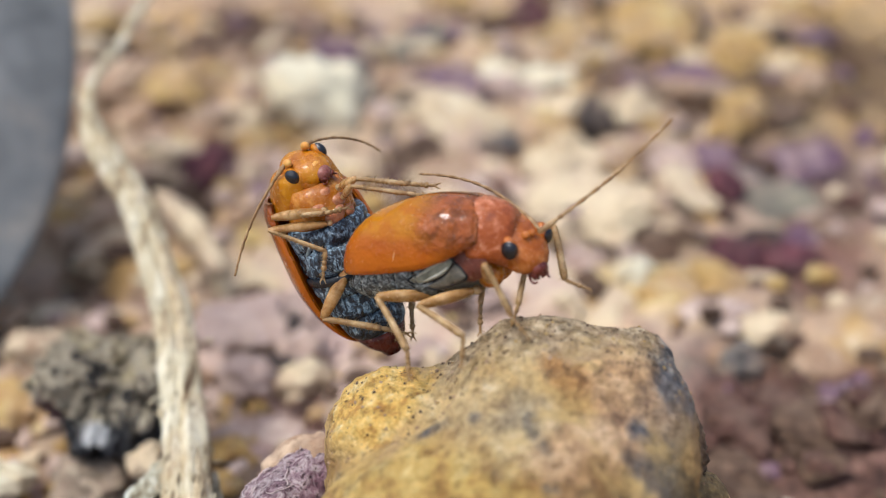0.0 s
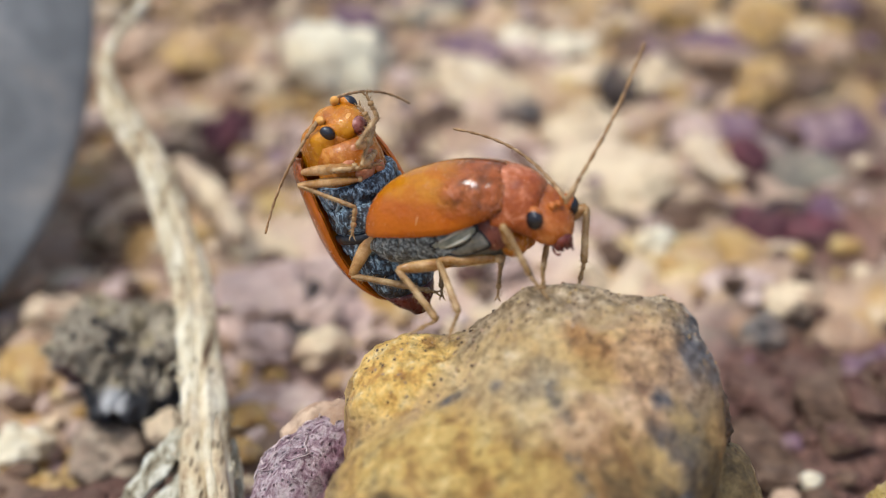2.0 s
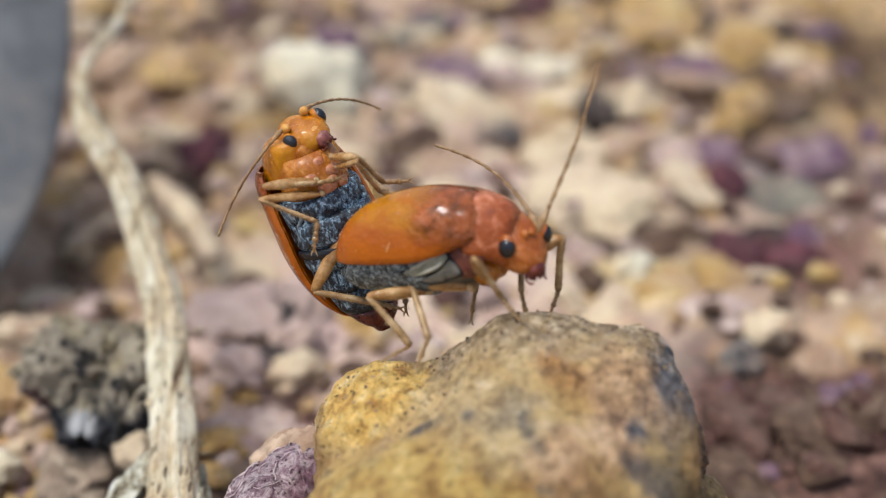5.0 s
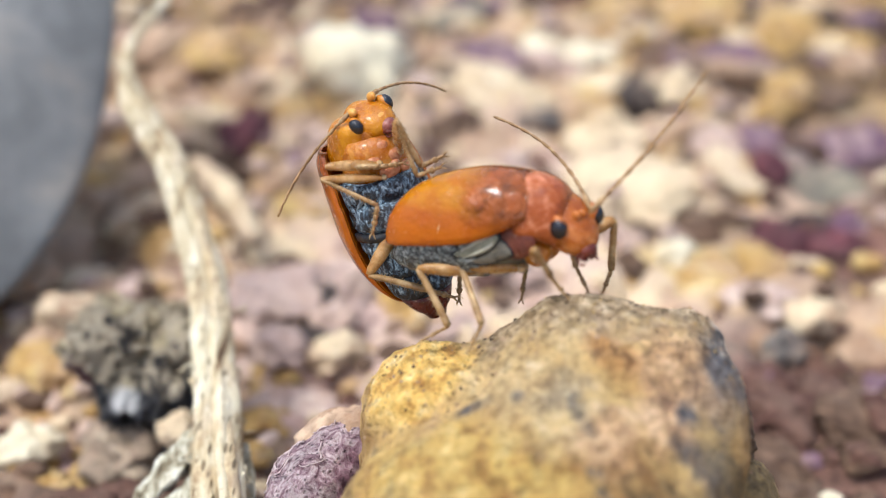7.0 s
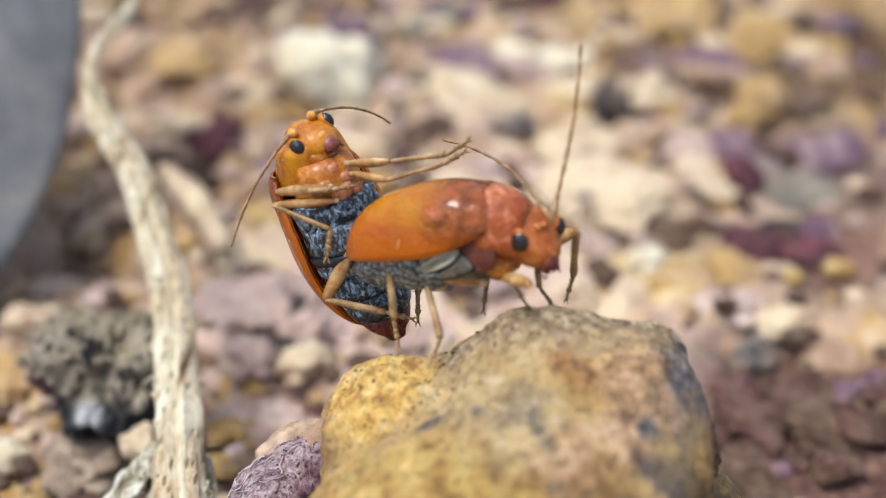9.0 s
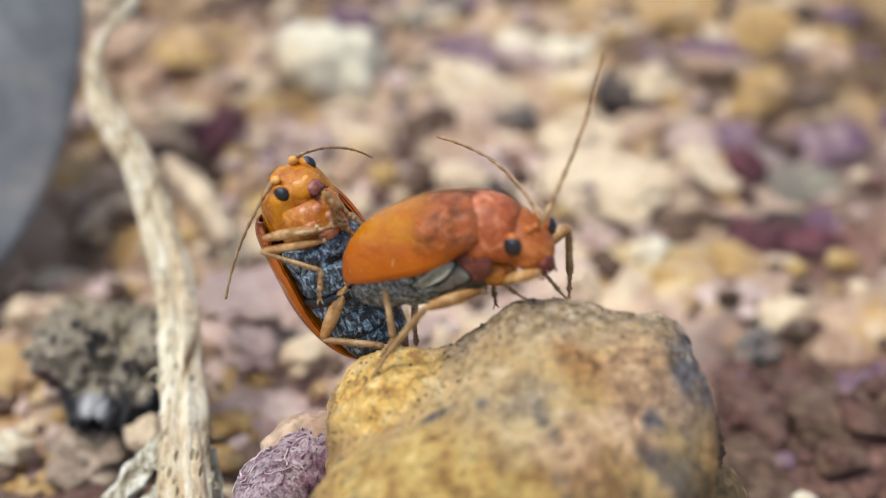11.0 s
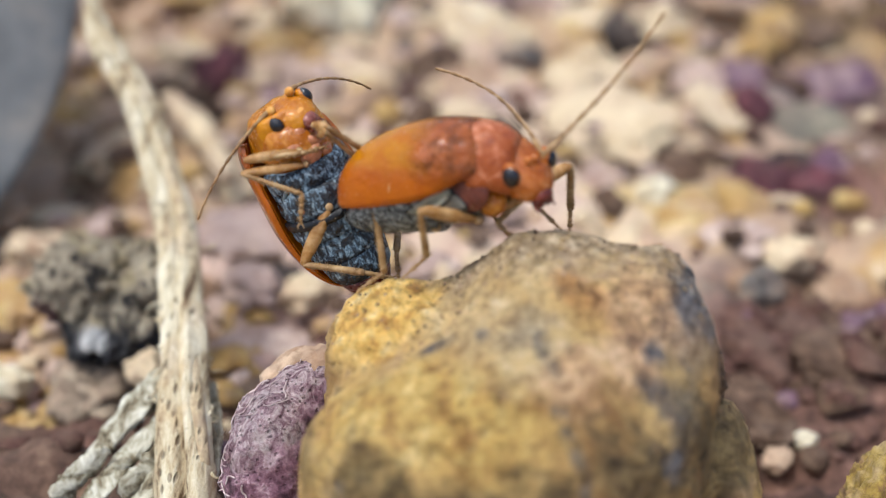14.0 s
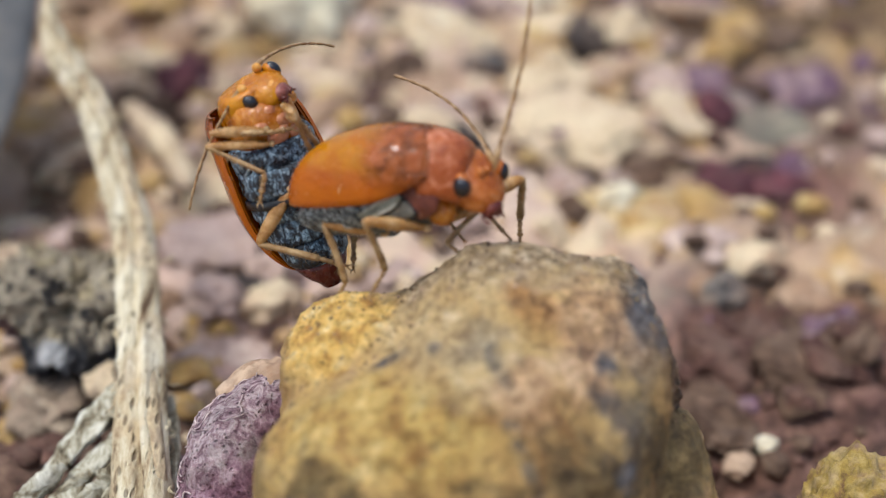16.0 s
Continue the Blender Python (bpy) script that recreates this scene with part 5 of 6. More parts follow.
female, female_head, _ = make_beetle("orange leaf beetle with dark underside standing on the ochre pebble", 0.75, 3.3, 2, -30, 9, 1.08, (0.03, 0.13, 0.35), 1.0, M_BELLY_GREY, M_PRONOTUM, M_FACE, (3.20, 0.12, 0.46))
male, male_head, male_shield = make_beetle("orange leaf beetle clinging upright behind its mate", 1.0, 3.75, 69, -6, 12, 0.84, (-0.04, 0.04, -0.02), 1.12, M_BELLY, M_HEAD, M_HEAD, (3.05, 0.50, 0.60))
FEMALE_REST = seen_axes((1.17, -1.80, 17.34), (0.92, -0.10, 0.38), (0.08, 0.95, 0.30))
MALE_REST = seen_axes((-1.90, 1.18, 16.68), (-0.26, 0.89, 0.36), (-0.40, 0.04, -0.90))
FEMALE_HIP = {"RF": (2.0, -0.45, -0.80), "RM": (1.60, -0.75, -0.95), "RH": (0.25, -0.75, -1.20), "LF": (2.4, 0.85, -0.50), "LM": (1.45, 0.70, -1.15), "LH": (0.05, 0.75, -1.20)}
FEMALE_POLE = {"RF": [(0, 0.3, -1, 0.5), (12, 0.3, -1, 0.5), (13, 1, -0.5, 0.3), (13.5, 1, 0.2, 0.4), (14, 0.7, 0.7, 0.4), (16, 0.6, 0.8, 0.4)], "RM": [(0, -0.85, 0.0, 0.1), (9.2, -0.85, 0.0, 0.1), (11.3, -0.35, -1, 0.15), (13, -0.35, -1, 0.15), (13.5, -0.8, -0.8, 0.4), (16, -1, -0.8, 0.4)], "RH": (-0.85, -0.15, 0.45), "LF": (0.6, 0.15, 0.6), "LM": (0.6, 0.5, 1), "LH": (0.3, 0.6, 1)}
female_legs = {k: add_leg(female, h, *((1.7, 1.75, 0.75) if k in ("RF", "LF") else (1.9, 2.0, 0.85)), {"RM": 0.17, "RH": 0.175, "LF": 0.18}.get(k, 0.14), 11 + i) for i, (k, h) in enumerate(FEMALE_HIP.items())}
MALE_HIP = {"RF": (1.47, -0.28, -1.12), "RM": (1.08, -0.30, -1.22), "RH": (-0.25, -0.30, -1.46), "LF": (1.90, 0.40, -1.15), "LM": (1.58, 0.42, -1.18), "LH": (-0.60, 0.55, -1.20)}
male_legs = {k: add_leg(male, h, *{"RF": (1.55, 1.55, 0.7), "LF": (1.3, 1.55, 0.7), "LM": (1.35, 1.6, 0.7)}.get(k, (1.8, 1.75, 0.8)), {"H": 0.155, "F": 0.12, "M": 0.105}[k[1]], 31 + i) for i, (k, h) in enumerate(MALE_HIP.items())}
# folded legs of the clinging beetle
for key, knee, ankle, toe in (("RF", (1.95, -1.90, -0.72), (1.42, -0.30, -1.32), (1.30, 0.30, -1.40)), ("RM", (1.60, -1.95, -0.75), (0.68, -1.04, -1.55), (-0.22, -1.30, -1.62)),
                              ("RH", (-1.78, -1.98, -1.10), (-2.29, -0.32, -2.05), (-2.66, 0.17, -2.3)), ("LH", (-1.5, 1.9, -0.8), (-2.3, 0.9, -1.8), (-2.8, 0.6, -2.0))):
    l1, l2 = (1.55, 1.55) if key[1] == "F" else (1.8, 1.75)
    hip = Vector(MALE_HIP[key])
    knee = hip + (Vector(knee) - hip).normalized() * l1
    ankle = knee + (Vector(ankle) - knee).normalized() * l2
    for ob, m in zip(male_legs[key], set_leg(key, hip, knee, ankle, toe)):
        ob.matrix_basis = m


def feelers(head, *shapes):
    """Antennae on a head: base, bend and length."""
    out = []
    for base, bend, length in shapes:
        a = part("antenna", feeler(bend, length), M_FEELER, head, "thin jointed brown antenna")
        a.location = Vector(base) * MM
        out.append(a)
    return out


female_feelers = feelers(female_head, ((3.42, 0.16, 0.50), (0.05, 0.35, 0.1), 4.9), ((3.16, 0.46, 0.42), (0.5, 0.9, 0.7), 5.4))
male_feelers = feelers(male_head, ((3.08, -0.50, 0.66), (0.3, 0.5, 0.4), 4.4), ((3.08, 0.50, 0.66), (-0.6, -1.0, -1.4), 3.8))

# ---- grit ----
def make_grit(kind, count, seed):
    """Loose grit strewn on the soil."""
    rng = random.Random(seed)
    v, f = ICO[2]
    vs, fs = [], []
    for _ in range(count):
        while True:
            x, y = rng.uniform(-36, 42), rng.uniform(-4, 75)
            dark_soil = (x > 9 and y < 22) or (x > 24 and y > 40) or (x < -8 and y < 7)
            if not (-3 < x < 10 and y < 2) and not (dark_soil and kind in ("cream", "white", "pink", "yellow")) and rng.random() < (1.0 if y < 16 else 0.25):
                break
        r = rng.uniform(0.20, 0.65) * (1 + 0.012 * max(y, 0))
        z = rise(x, y) + r * 0.25
        sq = (r * rng.uniform(0.8, 1.4), r * rng.uniform(0.8, 1.3), r * rng.uniform(0.5, 0.9))
        turn = Euler((rng.uniform(0, 6), rng.uniform(0, 6), rng.uniform(0, 6))).to_matrix()
        q = rng.uniform(0, 50)
        n = len(vs)
        for p in v:
            d = turn @ Vector(p)
            k = 1 + 0.35 * noise.noise(d * 1.3 + Vector((q, 0, 0)))
            vs.append((x + d.x * sq[0] * k, y + d.y * sq[1] * k, z + d.z * sq[2] * k))
        fs += [tuple(i + n for i in t) for t in f]
    g = obj("grit", vs, fs, M_STONES[kind])
    tagged(g, "loose " + {"white": "white", "cream": "cream", "yellow": "ochre", "red": "rusty", "purple": "purple", "brown": "brown", "pink": "pinkish"}[kind] + " grit strewn on the soil", "grit", kind="stuff")


for i, (kind, count) in enumerate((("cream", 330), ("yellow", 300), ("red", 360), ("brown", 400), ("purple", 110), ("pink", 330))):
    make_grit(kind, count, 70 + i)


def make_sand(kind, count, seed):
    """Sand grains stuck to the top of the pebble."""
    rng = random.Random(seed)
    deps = bpy.context.evaluated_depsgraph_get()
    deps.update()
    v, f = ICO[2]
    vs, fs = [], []
    while len(vs) < count * len(v):
        x, y = (rng.uniform(1.4, 9.4), rng.uniform(-6.4, -2.2)) if rng.random() < 0.7 else (rng.uniform(-2.6, 1.6), rng.uniform(-6.6, -2.4))
        hit, place, normal, _ = boulder.ray_cast(Vector((x, y, 25)) * MM, Vector((0, 0, -1)))
        if not hit or normal.z < 0.15:
            continue
        r = 0.022 + 0.05 * rng.random() ** 3
        p = place / MM - normal * r * 0.25
        n = len(vs)
        vs += [tuple(p + Vector(q) * r * rng.uniform(0.7, 1.15)) for q in v]
        fs += [tuple(i + n for i in t) for t in f]
    tagged(obj("sand", vs, fs, M_STONES[kind]), {"tan": "tan", "brown": "brown", "yellow": "ochre"}[kind] + " sand grains stuck to the ochre pebble", "sand", kind="stuff")


for i, (kind, count) in enumerate((("tan", 300), ("brown", 260), ("yellow", 200))):
    make_sand(kind, count, 90 + i)


# ---- what moves ----
def metres(m):
    q = m.copy()
    q.translation = m.translation * MM
    return q


def at_time(rows, t):
    """Values between rows, eased."""
    if t <= rows[0][0]:
        return rows[0][1:]
    for a, b in zip(rows, rows[1:]):
        if t <= b[0]:
            f = (t - a[0]) / (b[0] - a[0])
            return [p + (q - p) * f for p, q in zip(a[1:], b[1:])]
    return rows[-1][1:]


def swayed(rest, centre, dx, dz, turn):
    """The rest pose, shifted along the view's right and up and turned in its plane."""
    c = Vector(centre)
    return Matrix.Translation(c + RIGHT * dx + UP * dz) @ Matrix.Rotation(radians(turn), 4, -TOWARD) @ Matrix.Translation(-c) @ rest


FEMALE_CENTRE, MALE_CENTRE = (1.573, -2.233, 17.231), (-2.609, 1.497, 17.525)
# seconds, shift right, shift up, turn in degrees
FEMALE_ROWS = [
    (0, -0.007, 0.084, -1.7), (0.5, 0.057, 0.010, 2.0), (1, 0.028, -0.011, 0.8), (1.5, 0.044, 0.020, 1.0),
    (2, 0.034, 0.059, 0.8), (2.5, 0.030, 0.059, 0.8), (3, 0.021, 0.031, 0.8), (3.5, 0.031, 0.004, 1.0),
    (4, 0.007, 0.010, 1.2), (4.2, -0.017, 0.028, 1.2), (6.3, -0.026, 0.003, -0.1), (6.5, -0.024, 0.007, -0.0),
    (7, 0.000, -0.000, 0.0), (7.5, 0.002, 0.002, 0.0), (8, -0.021, -0.004, -0.0), (8.5, -0.019, -0.013, 0.4),
    (9, 0.024, -0.053, -1.0), (9.2, -0.051, -0.025, -2.8), (11.5, -0.294, -0.704, -8.0), (12, -0.326, -0.648, -6.0),
    (12.5, -0.315, -0.623, -6.0), (13, -0.335, -0.636, -7.0), (13.5, -0.355, -0.640, -6.0), (14, -0.386, -0.552, -5.5),
    (14.5, -0.405, -0.515, -5.0), (15, -0.391, -0.418, -3.0), (15.5, -0.408, -0.417, -2.5), (16, -0.424, -0.346, -1.0)]
MALE_ROWS = [
    (0, -0.385, -0.491, -3.0), (0.5, 0.260, -0.560, -3.0), (1, 0.083, -0.518, -3.0), (1.5, -0.083, -0.265, -3.0),
    (2, -0.071, -0.192, -2.5), (2.5, -0.075, -0.138, -2.0), (3, -0.099, -0.110, -2.0), (3.5, -0.130, -0.116, -3.0),
    (4, -0.320, -0.122, -5.0), (4.2, -0.532, 0.014, -4.0), (6.3, -0.122, 0.154, -2.0), (6.5, -0.074, 0.016, 0.0),
    (7, -0.000, 0.000, 0.0), (7.5, -0.095, 0.034, -1.0), (8, -0.163, -0.062, -2.0), (8.5, -0.129, -0.079, -2.0),
    (9, -0.245, -0.389, -2.0), (9.2, -0.374, -0.462, -1.0), (11.5, -0.889, -2.128, -8.5), (12, -1.015, -2.127, -8.0),
    (12.5, -1.122, -2.092, -7.6), (13, -1.166, -2.170, -8.0), (13.5, -1.365, -2.082, -8.2), (14, -1.331, -1.727, -6.5),
    (14.5, -1.210, -1.541, -6.5), (15, -1.071, -1.065, -3.0), (15.5, -1.024, -0.999, -2.0), (16, -0.883, -0.610, 0.0)]
# seconds, ankle, toe
FEMALE_FEET = {}
FEMALE_FEET["RH"] = [
    (0, 0.17, -4.54, 15.55, 0.19, -4.75, 15.18), (0.5, 0.71, -4.54, 15.57, 0.36, -4.66, 15.35),
    (1.5, 0.39, -4.03, 15.09, -0.08, -4.11, 14.95), (3, 0.53, -4.07, 15.16, -0.08, -4.26, 14.78),
    (4, 0.76, -3.94, 15.05, 0.24, -4.04, 14.83), (6.5, 0.02, -3.76, 15.08, -0.55, -3.92, 14.78),
    (7, 0.15, -3.64, 14.89, -0.56, -3.83, 14.56), (8.5, 0.02, -3.38, 14.75, -0.44, -3.62, 14.30),
    (9, -0.30, -2.93, 15.17, -0.12, -3.45, 14.28), (11.5, -0.51, -3.42, 14.43, -1.37, -3.89, 13.61),
    (12.5, -0.67, -3.57, 14.70, -0.93, -3.96, 14.04), (13.5, -0.92, -3.17, 14.14, -1.43, -3.34, 13.88),
    (14.5, -0.58, -2.98, 14.22, -0.83, -3.09, 14.03), (16, -0.51, -2.94, 14.21, -0.72, -3.12, 13.92)]
FEMALE_FEET["RM"] = [
    (0, 1.86, -5.15, 16.40, 1.74, -5.76, 15.30), (0.5, 1.07, -5.47, 15.78, 0.62, -5.85, 15.05),
    (1.5, 1.07, -4.68, 15.80, 0.58, -5.29, 14.71), (3, 1.08, -4.76, 15.81, 0.60, -5.25, 14.88),
    (4, 0.93, -4.53, 15.85, 0.49, -5.08, 14.83), (7, 1.15, -4.37, 15.43, 0.56, -4.96, 14.41),
    (8.5, 1.06, -4.14, 15.26, 0.50, -4.75, 14.17), (9, 1.11, -4.00, 15.16, 0.57, -4.62, 14.07),
    (11.5, -0.82, -4.35, 14.62, -1.19, -4.58, 14.21), (12.5, -0.72, -4.45, 15.00, -1.13, -4.72, 14.53),
    (13, -1.03, -4.21, 15.75, -1.50, -4.46, 15.31), (13.5, -0.05, -3.57, 15.22, -1.13, -4.01, 14.50),
    (14.5, 1.14, -3.60, 14.97, 0.80, -3.83, 14.59), (16, 0.71, -3.52, 15.04, 0.37, -3.82, 14.56)]
FEMALE_FEET["RF"] = [
    (0, 3.31, -4.83, 16.84, 3.71, -5.11, 16.36), (3, 3.17, -4.15, 16.84, 3.58, -4.42, 16.37),
    (7, 3.20, -3.57, 16.61, 3.67, -3.86, 16.10), (9, 3.22, -3.11, 16.57, 3.56, -3.36, 16.13),
    (11.5, 2.72, -3.28, 16.34, 3.14, -3.41, 16.12), (12.5, 2.70, -3.50, 16.46, 3.11, -3.63, 16.24),
    (14.5, 2.58, -3.00, 15.77, 2.91, -3.14, 15.56), (16, 2.53, -3.05, 15.67, 2.95, -3.25, 15.39)]
FEMALE_FEET["LM"] = [
    (0, 3.61, -3.74, 16.55, 3.52, -3.86, 16.32), (0.5, 3.70, -3.68, 16.66, 3.87, -3.78, 16.48),
    (3, 3.68, -3.23, 16.27, 3.59, -3.35, 16.04), (7, 4.08, -2.49, 16.28, 4.34, -2.75, 15.83),
    (9, 4.16, -2.26, 15.86, 4.42, -2.44, 15.56), (11.5, 4.25, -2.22, 16.00, 4.43, -2.33, 15.82),
    (12.5, 4.15, -2.43, 16.12, 4.49, -2.54, 15.94), (14.5, 3.92, -1.78, 15.68, 4.27, -1.99, 15.36),
    (16, 3.92, -1.73, 15.76, 4.30, -1.98, 15.40)]
FEMALE_FEET["LH"] = [
    (0, 2.49, -3.11, 16.20, 2.48, -3.24, 15.95), (3, 2.42, -2.53, 16.02, 2.38, -2.65, 15.79),
    (7, 2.57, -1.96, 15.80, 2.53, -2.09, 15.57), (9, 2.59, -1.58, 15.60, 2.55, -1.71, 15.37),
    (11.5, 2.64, -1.63, 15.58, 2.68, -1.72, 15.43), (12.5, 2.63, -1.82, 15.75, 2.71, -1.91, 15.60),
    (14.5, 2.56, -1.30, 15.09, 2.74, -1.41, 14.91), (16, 2.59, -1.12, 15.35, 2.77, -1.25, 15.16)]
FEMALE_FEET["LF"] = [
    (0, 5.13, -2.99, 16.95, 6.26, -3.24, 16.55), (0.5, 5.12, -3.17, 16.62, 5.11, -3.29, 16.39),
    (3, 4.96, -2.75, 16.17, 4.86, -2.87, 15.93), (7, 5.22, -2.10, 15.96, 5.10, -2.26, 15.69),
    (9, 5.26, -1.67, 15.92, 5.18, -1.80, 15.69), (11.5, 4.97, -1.80, 15.75, 4.97, -1.89, 15.60),
    (12.5, 4.90, -2.05, 15.80, 4.88, -2.14, 15.64), (14.5, 5.01, -1.38, 15.41, 5.01, -1.50, 15.22),
    (16, 4.87, -1.37, 15.45, 4.87, -1.46, 15.30)]
MALE_FEET = {}
MALE_FEET["LF"] = [
    (0, 0.43, -0.84, 19.36, 1.55, -0.92, 19.28), (0.5, 0.30, -0.67, 19.51, 0.75, -0.52, 19.83),
    (1, -0.48, 0.33, 18.38, 0.49, 0.51, 18.75), (1.5, -1.40, 0.69, 19.35, -0.76, 0.98, 19.99),
    (2, -1.31, 0.82, 19.73, -1.53, 1.00, 20.17), (2.5, -0.86, 0.26, 18.30, -0.49, 0.26, 18.29),
    (3, -1.11, 0.20, 18.57, -0.09, 0.25, 18.64), (3.5, -0.16, 0.39, 18.35, 0.12, 0.31, 18.18),
    (4, -0.31, 0.67, 18.19, -0.10, 0.55, 17.94), (6.5, -0.35, -0.02, 18.77, 0.23, 0.19, 19.20),
    (7, -0.69, -0.34, 18.67, 0.08, -0.18, 19.00), (7.5, -0.35, 0.04, 18.64, 0.21, 0.04, 18.64),
    (8, 0.65, -0.14, 19.25, 1.45, -0.28, 19.03), (8.5, 0.45, -0.28, 20.05, 1.33, -0.03, 20.67),
    (9, 1.33, -0.10, 19.34, 2.31, 0.12, 19.92), (11.5, -2.58, -0.29, 17.09, -2.31, -0.47, 16.72),
    (12, -2.12, -0.39, 17.04, -1.20, -0.13, 17.42), (12.5, -1.75, -0.38, 16.62, -1.64, -0.49, 16.42),
    (13, -0.55, -0.88, 17.88, 0.26, -0.76, 18.11), (13.5, -0.93, -1.21, 18.74, -0.09, -1.09, 18.97),
    (14, -1.45, -0.63, 17.10, -1.20, -0.70, 16.94), (14.5, -1.69, -0.41, 16.87, -1.55, -0.53, 16.64),
    (15, -0.87, -0.05, 17.60, -0.13, 0.08, 17.82), (15.5, -0.60, -1.20, 18.43, -0.13, -1.14, 18.51),
    (16, -1.38, -0.26, 17.53, -1.23, -0.35, 17.34)]
# the middle leg keeps beside the fore leg
SIDE = UP * -0.30 - RIGHT * 0.12
MALE_FEET["LM"] = [(t, *(Vector((x, y, z)) + SIDE), *(Vector((u, v, w)) + SIDE * 1.3)) for t, x, y, z, u, v, w in MALE_FEET["LF"]]
# seconds, turn of head and neck shield in the plane of view, shift right, shift up
MALE_NECK = [
    (0, -8, 0.08, 0.06), (0.5, -5, -0.06, 0.06), (1, -11, 0.02, 0.16), (1.5, -9, 0.21, 0.13), (2, -18, 0.37, 0.15),
    (2.5, -16, 0.44, 0.16), (3, -12, 0.27, 0.15), (3.5, -11, 0.19, 0.06), (4, -17, 0.00, 0.08), (4.2, -10, 0.00, 0.08),
    (6.3, -8, 0.40, 0.18), (6.5, -8, 0.40, 0.18), (7, -8, 0.29, 0.06), (7.5, -7, 0.21, 0.08), (8, -7, 0.10, 0.03),
    (8.5, -5, 0.08, 0.08), (9, -9, 0.03, 0.18), (9.2, -7, 0.32, 0.11), (11.5, -9, 0.03, 0.10), (12, -5, 0.02, 0.10),
    (12.5, -9, 0.00, 0.08), (13, -8, 0.02, 0.10), (13.5, -9, 0.11, -0.18), (14, -8, 0.44, -0.21), (14.5, -9, 0.39, -0.15),
    (15, -7, 0.37, -0.21), (15.5, -7, 0.35, -0.18), (16, -24, 0.74, -0.06)]
FORE_POLE = [
    (0, 0.53, -0.11, -1.18), (0.5, 0.91, -0.31, -0.87), (1, 0.88, 0.33, -0.90), (1.5, -0.29, -0.64, -1.09), (2, 0.39, -0.76, -0.98), (2.5, 0.28, -0.39, -1.21),
    (3, 0.83, -0.13, -0.99), (3.5, 0.08, 0.05, -1.30), (4, -0.14, 0.30, -1.26), (6.5, 0.67, -0.20, -1.10), (7, 0.85, -0.20, -0.96), (7.5, 0.62, 0.06, -1.14),
    (8, 0.34, 0.19, -1.24), (8.5, 0.73, 0.04, -1.07), (9, -0.17, 0.72, -1.07), (11.5, 0.73, -0.45, -0.98), (12, 0.47, -0.44, -1.13), (12.5, 0.10, 0.21, -1.28),
    (13, 0.19, 0.02, -1.29), (13.5, 0.49, -0.17, -1.19), (14, 0.19, -0.12, -1.28), (14.5, 0.05, 0.14, -1.29), (15, 0.06, 0.17, -1.29), (15.5, 0.22, -0.36, -1.23),
    (16, 0.08, -0.23, -1.28)]
MALE_POLE = {"LF": FORE_POLE, "LM": FORE_POLE}
# seconds, lean of the antenna in the plane of view
FEELER_NEAR = [(0, 37), (0.5, 63), (1, 51), (1.5, 69), (2, 61), (2.5, 54), (3, 81), (3.5, 67), (4, 74), (4.2, 73), (6.3, 65), (6.5, 80), (7, 49), (7.5, 55), (8, 72), (8.5, 87), (9, 79), (9.2, 61), (11.5, 71), (12, 72), (12.5, 60), (13, 69), (13.5, 78), (14, 48), (14.5, 71), (15, 66), (15.5, 78), (16, 76)]
FEELER_FAR = [(0, 146), (2, 138), (3.5, 137), (7, 127), (9, 135), (11.5, 133), (12.5, 125), (14.5, 137), (16, 131)]
MALE_NEAR = [(0, 248), (3, 247), (7, 239), (9, 246), (11.5, 252), (12.5, 247), (14.5, 238), (16, 250)]
MALE_FAR = [(0, -4), (3, 0), (7, 7), (9, -4), (12.5, 5), (14.5, 2), (16, 18)]


def lean(angle, depth, base, body, head):
    """An antenna's pose in its beetle's space from its lean in the plane of view."""
    a = radians(angle)
    inv = (body.to_quaternion() @ head.to_quaternion()).to_matrix().inverted()
    x = inv @ (RIGHT * math.cos(a) + UP * math.sin(a) + TOWARD * depth).normalized()
    z = inv @ (UP * math.cos(a) - RIGHT * math.sin(a))
    z = (z - x * z.dot(x)).normalized()
    m = Matrix((x, z.cross(x), z)).transposed().to_4x4()
    m.translation = Vector(base) * MM
    return m


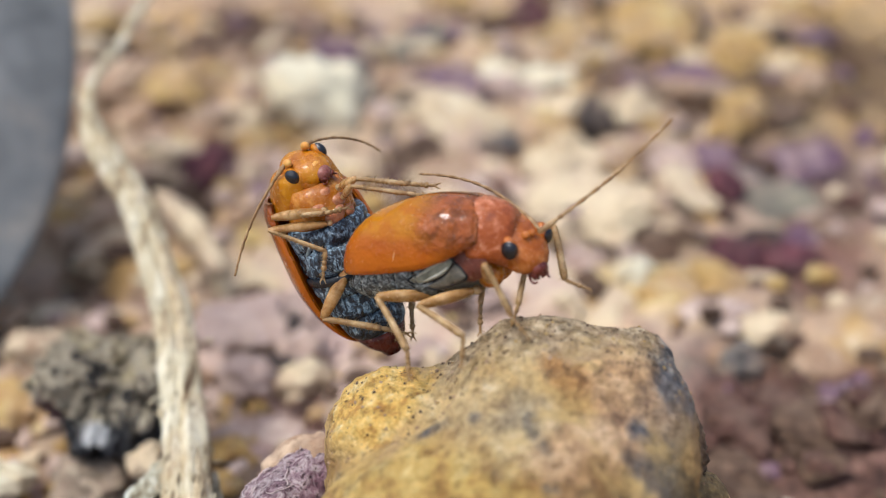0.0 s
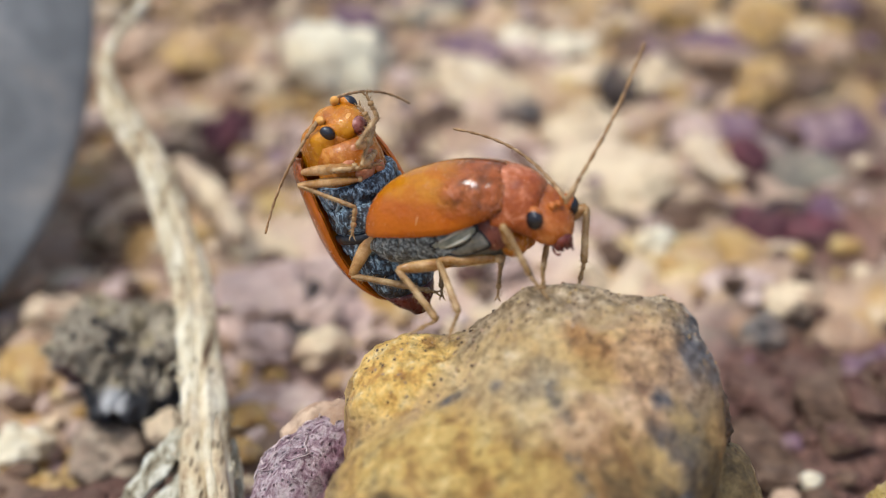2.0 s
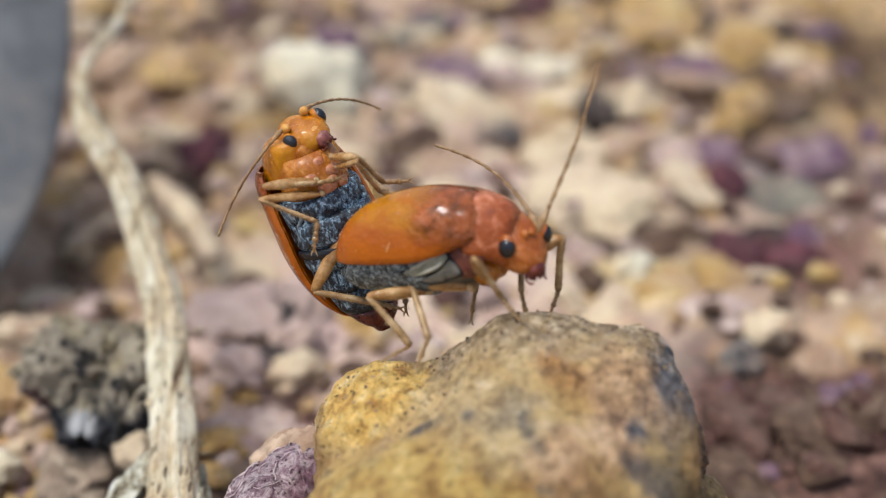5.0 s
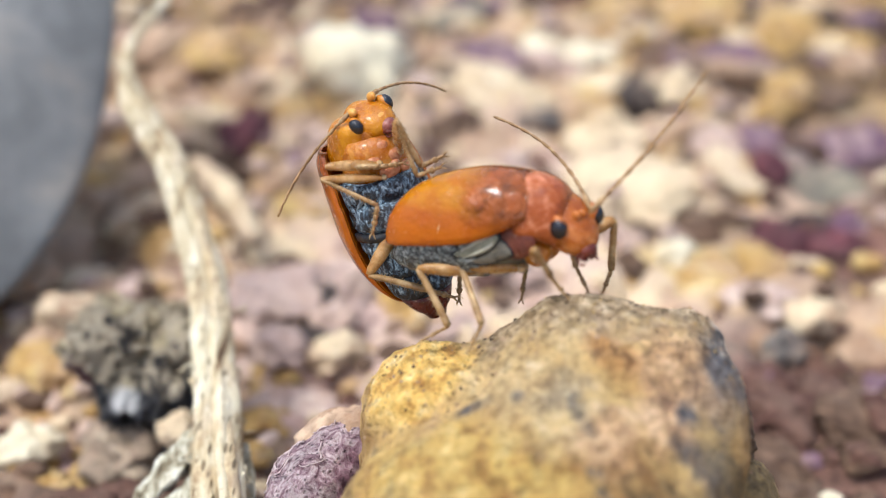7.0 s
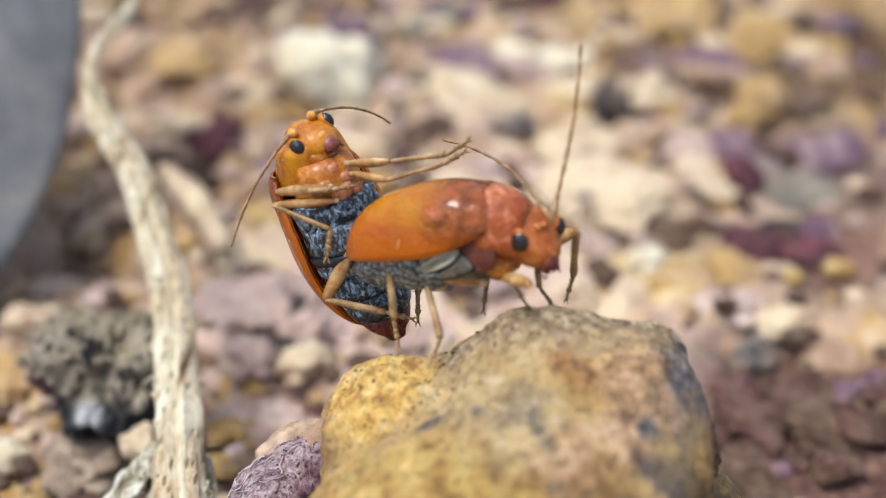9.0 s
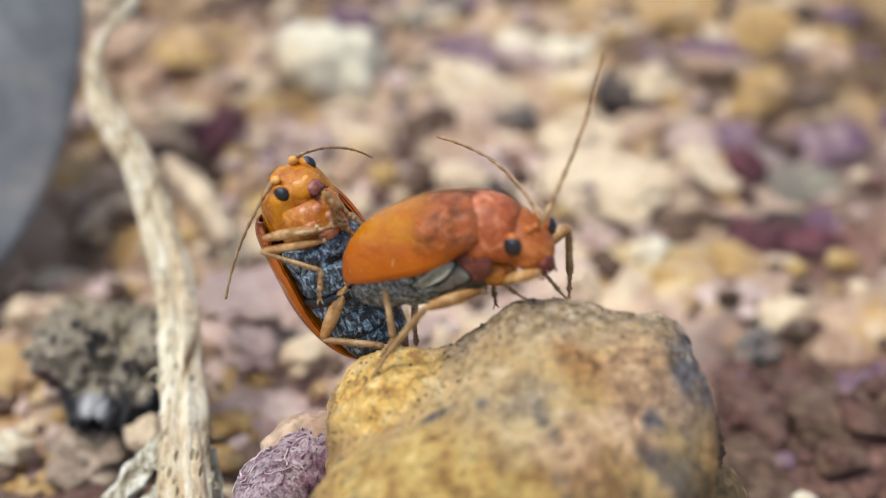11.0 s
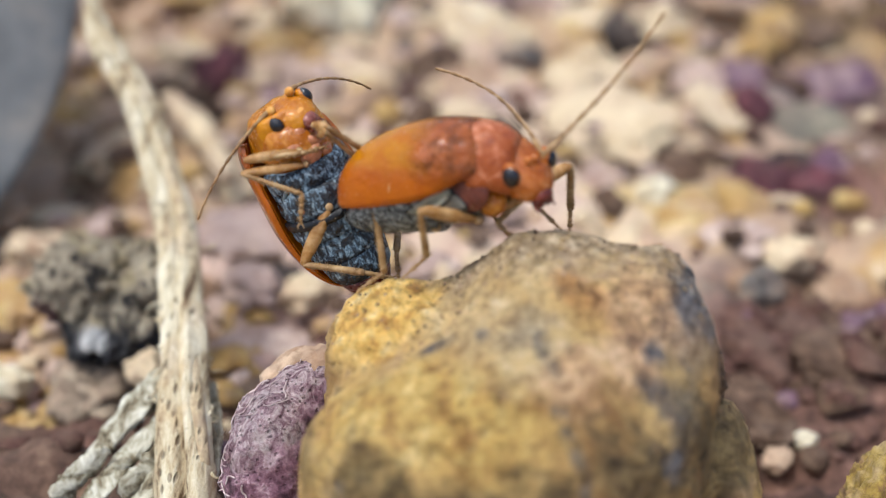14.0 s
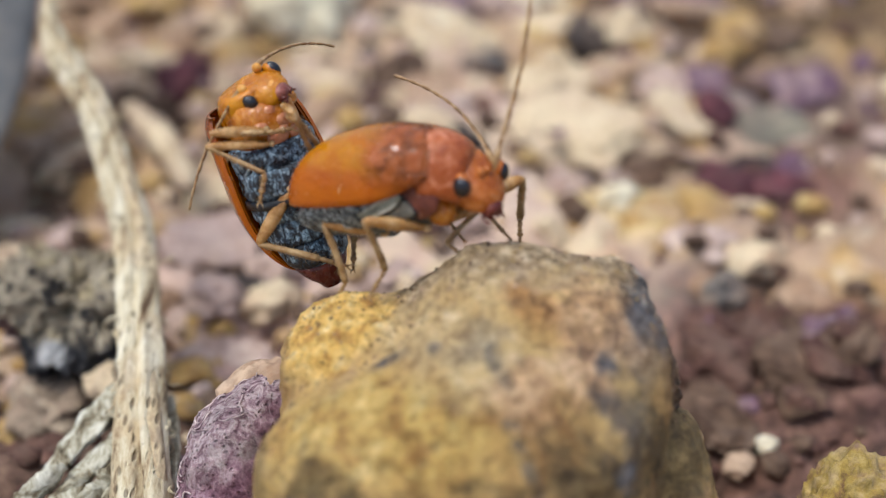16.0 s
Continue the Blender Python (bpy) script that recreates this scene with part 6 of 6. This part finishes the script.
def move_beetle(body, head, rest, centre, rows, legs, hips, feet, poles, long_legs, antennae, neck=None):
    poses = [(t, swayed(rest, centre, *v)) for t, *v in rows]
    walk(body, [(t, metres(m)) for t, m in poses])
    finer = sorted({t for t, _ in poses} | {(a[0] + b[0]) / 2 for a, b in zip(poses, poses[1:])})
    for key, track in feet.items():
        l1, l2 = (long_legs[0] if key[1] == "F" else long_legs[1])
        keyed = [[], [], []]
        for t in finer:
            m = swayed(rest, centre, *at_time(rows, t))
            inv = (m @ Matrix.Scale(body.scale.x, 4)).inverted()
            v = at_time(track, t)
            ankle, toe = inv @ Vector(v[:3]), inv @ Vector(v[3:])
            hip = Vector(hips[key])
            pole = poles[key] if isinstance(poles[key], tuple) else at_time(poles[key], t)
            knee = knee_of(hip, ankle, l1, l2, pole)
            reach = ankle - knee
            ankle = knee + reach.normalized() * l2
            for k, pm in enumerate(set_leg(key, hip, knee, ankle, toe)):
                keyed[k].append((t, pm))
        for ob, r in zip(legs[key], keyed):
            walk(ob, r)
    head_rest = head.matrix_basis.copy()
    bent = {t: Matrix.Identity(4) for t, _ in poses}
    collar = dict(bent)
    if neck:
        pivot = Matrix.Translation(Vector((1.3, 0, 0.2)) * MM)
        for t, m in poses:
            axis = m.to_3x3().inverted() @ -TOWARD
            turn, right, up = at_time(neck[1], t)
            shift = m.to_3x3().inverted() @ (RIGHT * right + UP * up) * MM / body.scale.x
            collar[t] = Matrix.Translation(shift * 0.4) @ pivot @ Matrix.Rotation(radians(turn * 0.6), 4, axis) @ pivot.inverted()
            bent[t] = Matrix.Translation(shift) @ pivot @ Matrix.Rotation(radians(turn), 4, axis) @ pivot.inverted()
        walk(neck[0], [(t, collar[t]) for t, _ in poses])
        walk(head, [(t, bent[t] @ head_rest) for t, _ in poses])
    for ob, track, depth, offset in antennae:
        base = ob.location / MM
        walk(ob, [(t, lean(at_time(track, t)[0] + offset, depth, base, m, bent[t] @ head_rest)) for t, m in poses])


def motions():
    move_beetle(female, female_head, FEMALE_REST, FEMALE_CENTRE, FEMALE_ROWS, female_legs, FEMALE_HIP, FEMALE_FEET, FEMALE_POLE, ((1.7, 1.75), (1.9, 2.0)),
                ((female_feelers[0], FEELER_NEAR, 0.15, -2), (female_feelers[1], FEELER_FAR, -1.0, -20)))
    move_beetle(male, male_head, MALE_REST, MALE_CENTRE, MALE_ROWS, male_legs, MALE_HIP, MALE_FEET, MALE_POLE, ((1.3, 1.55), (1.35, 1.6)),
                ((male_feelers[0], MALE_NEAR, -0.05, -14), (male_feelers[1], MALE_FAR, -1.1, 32)), (male_shield, MALE_NECK))


motions()
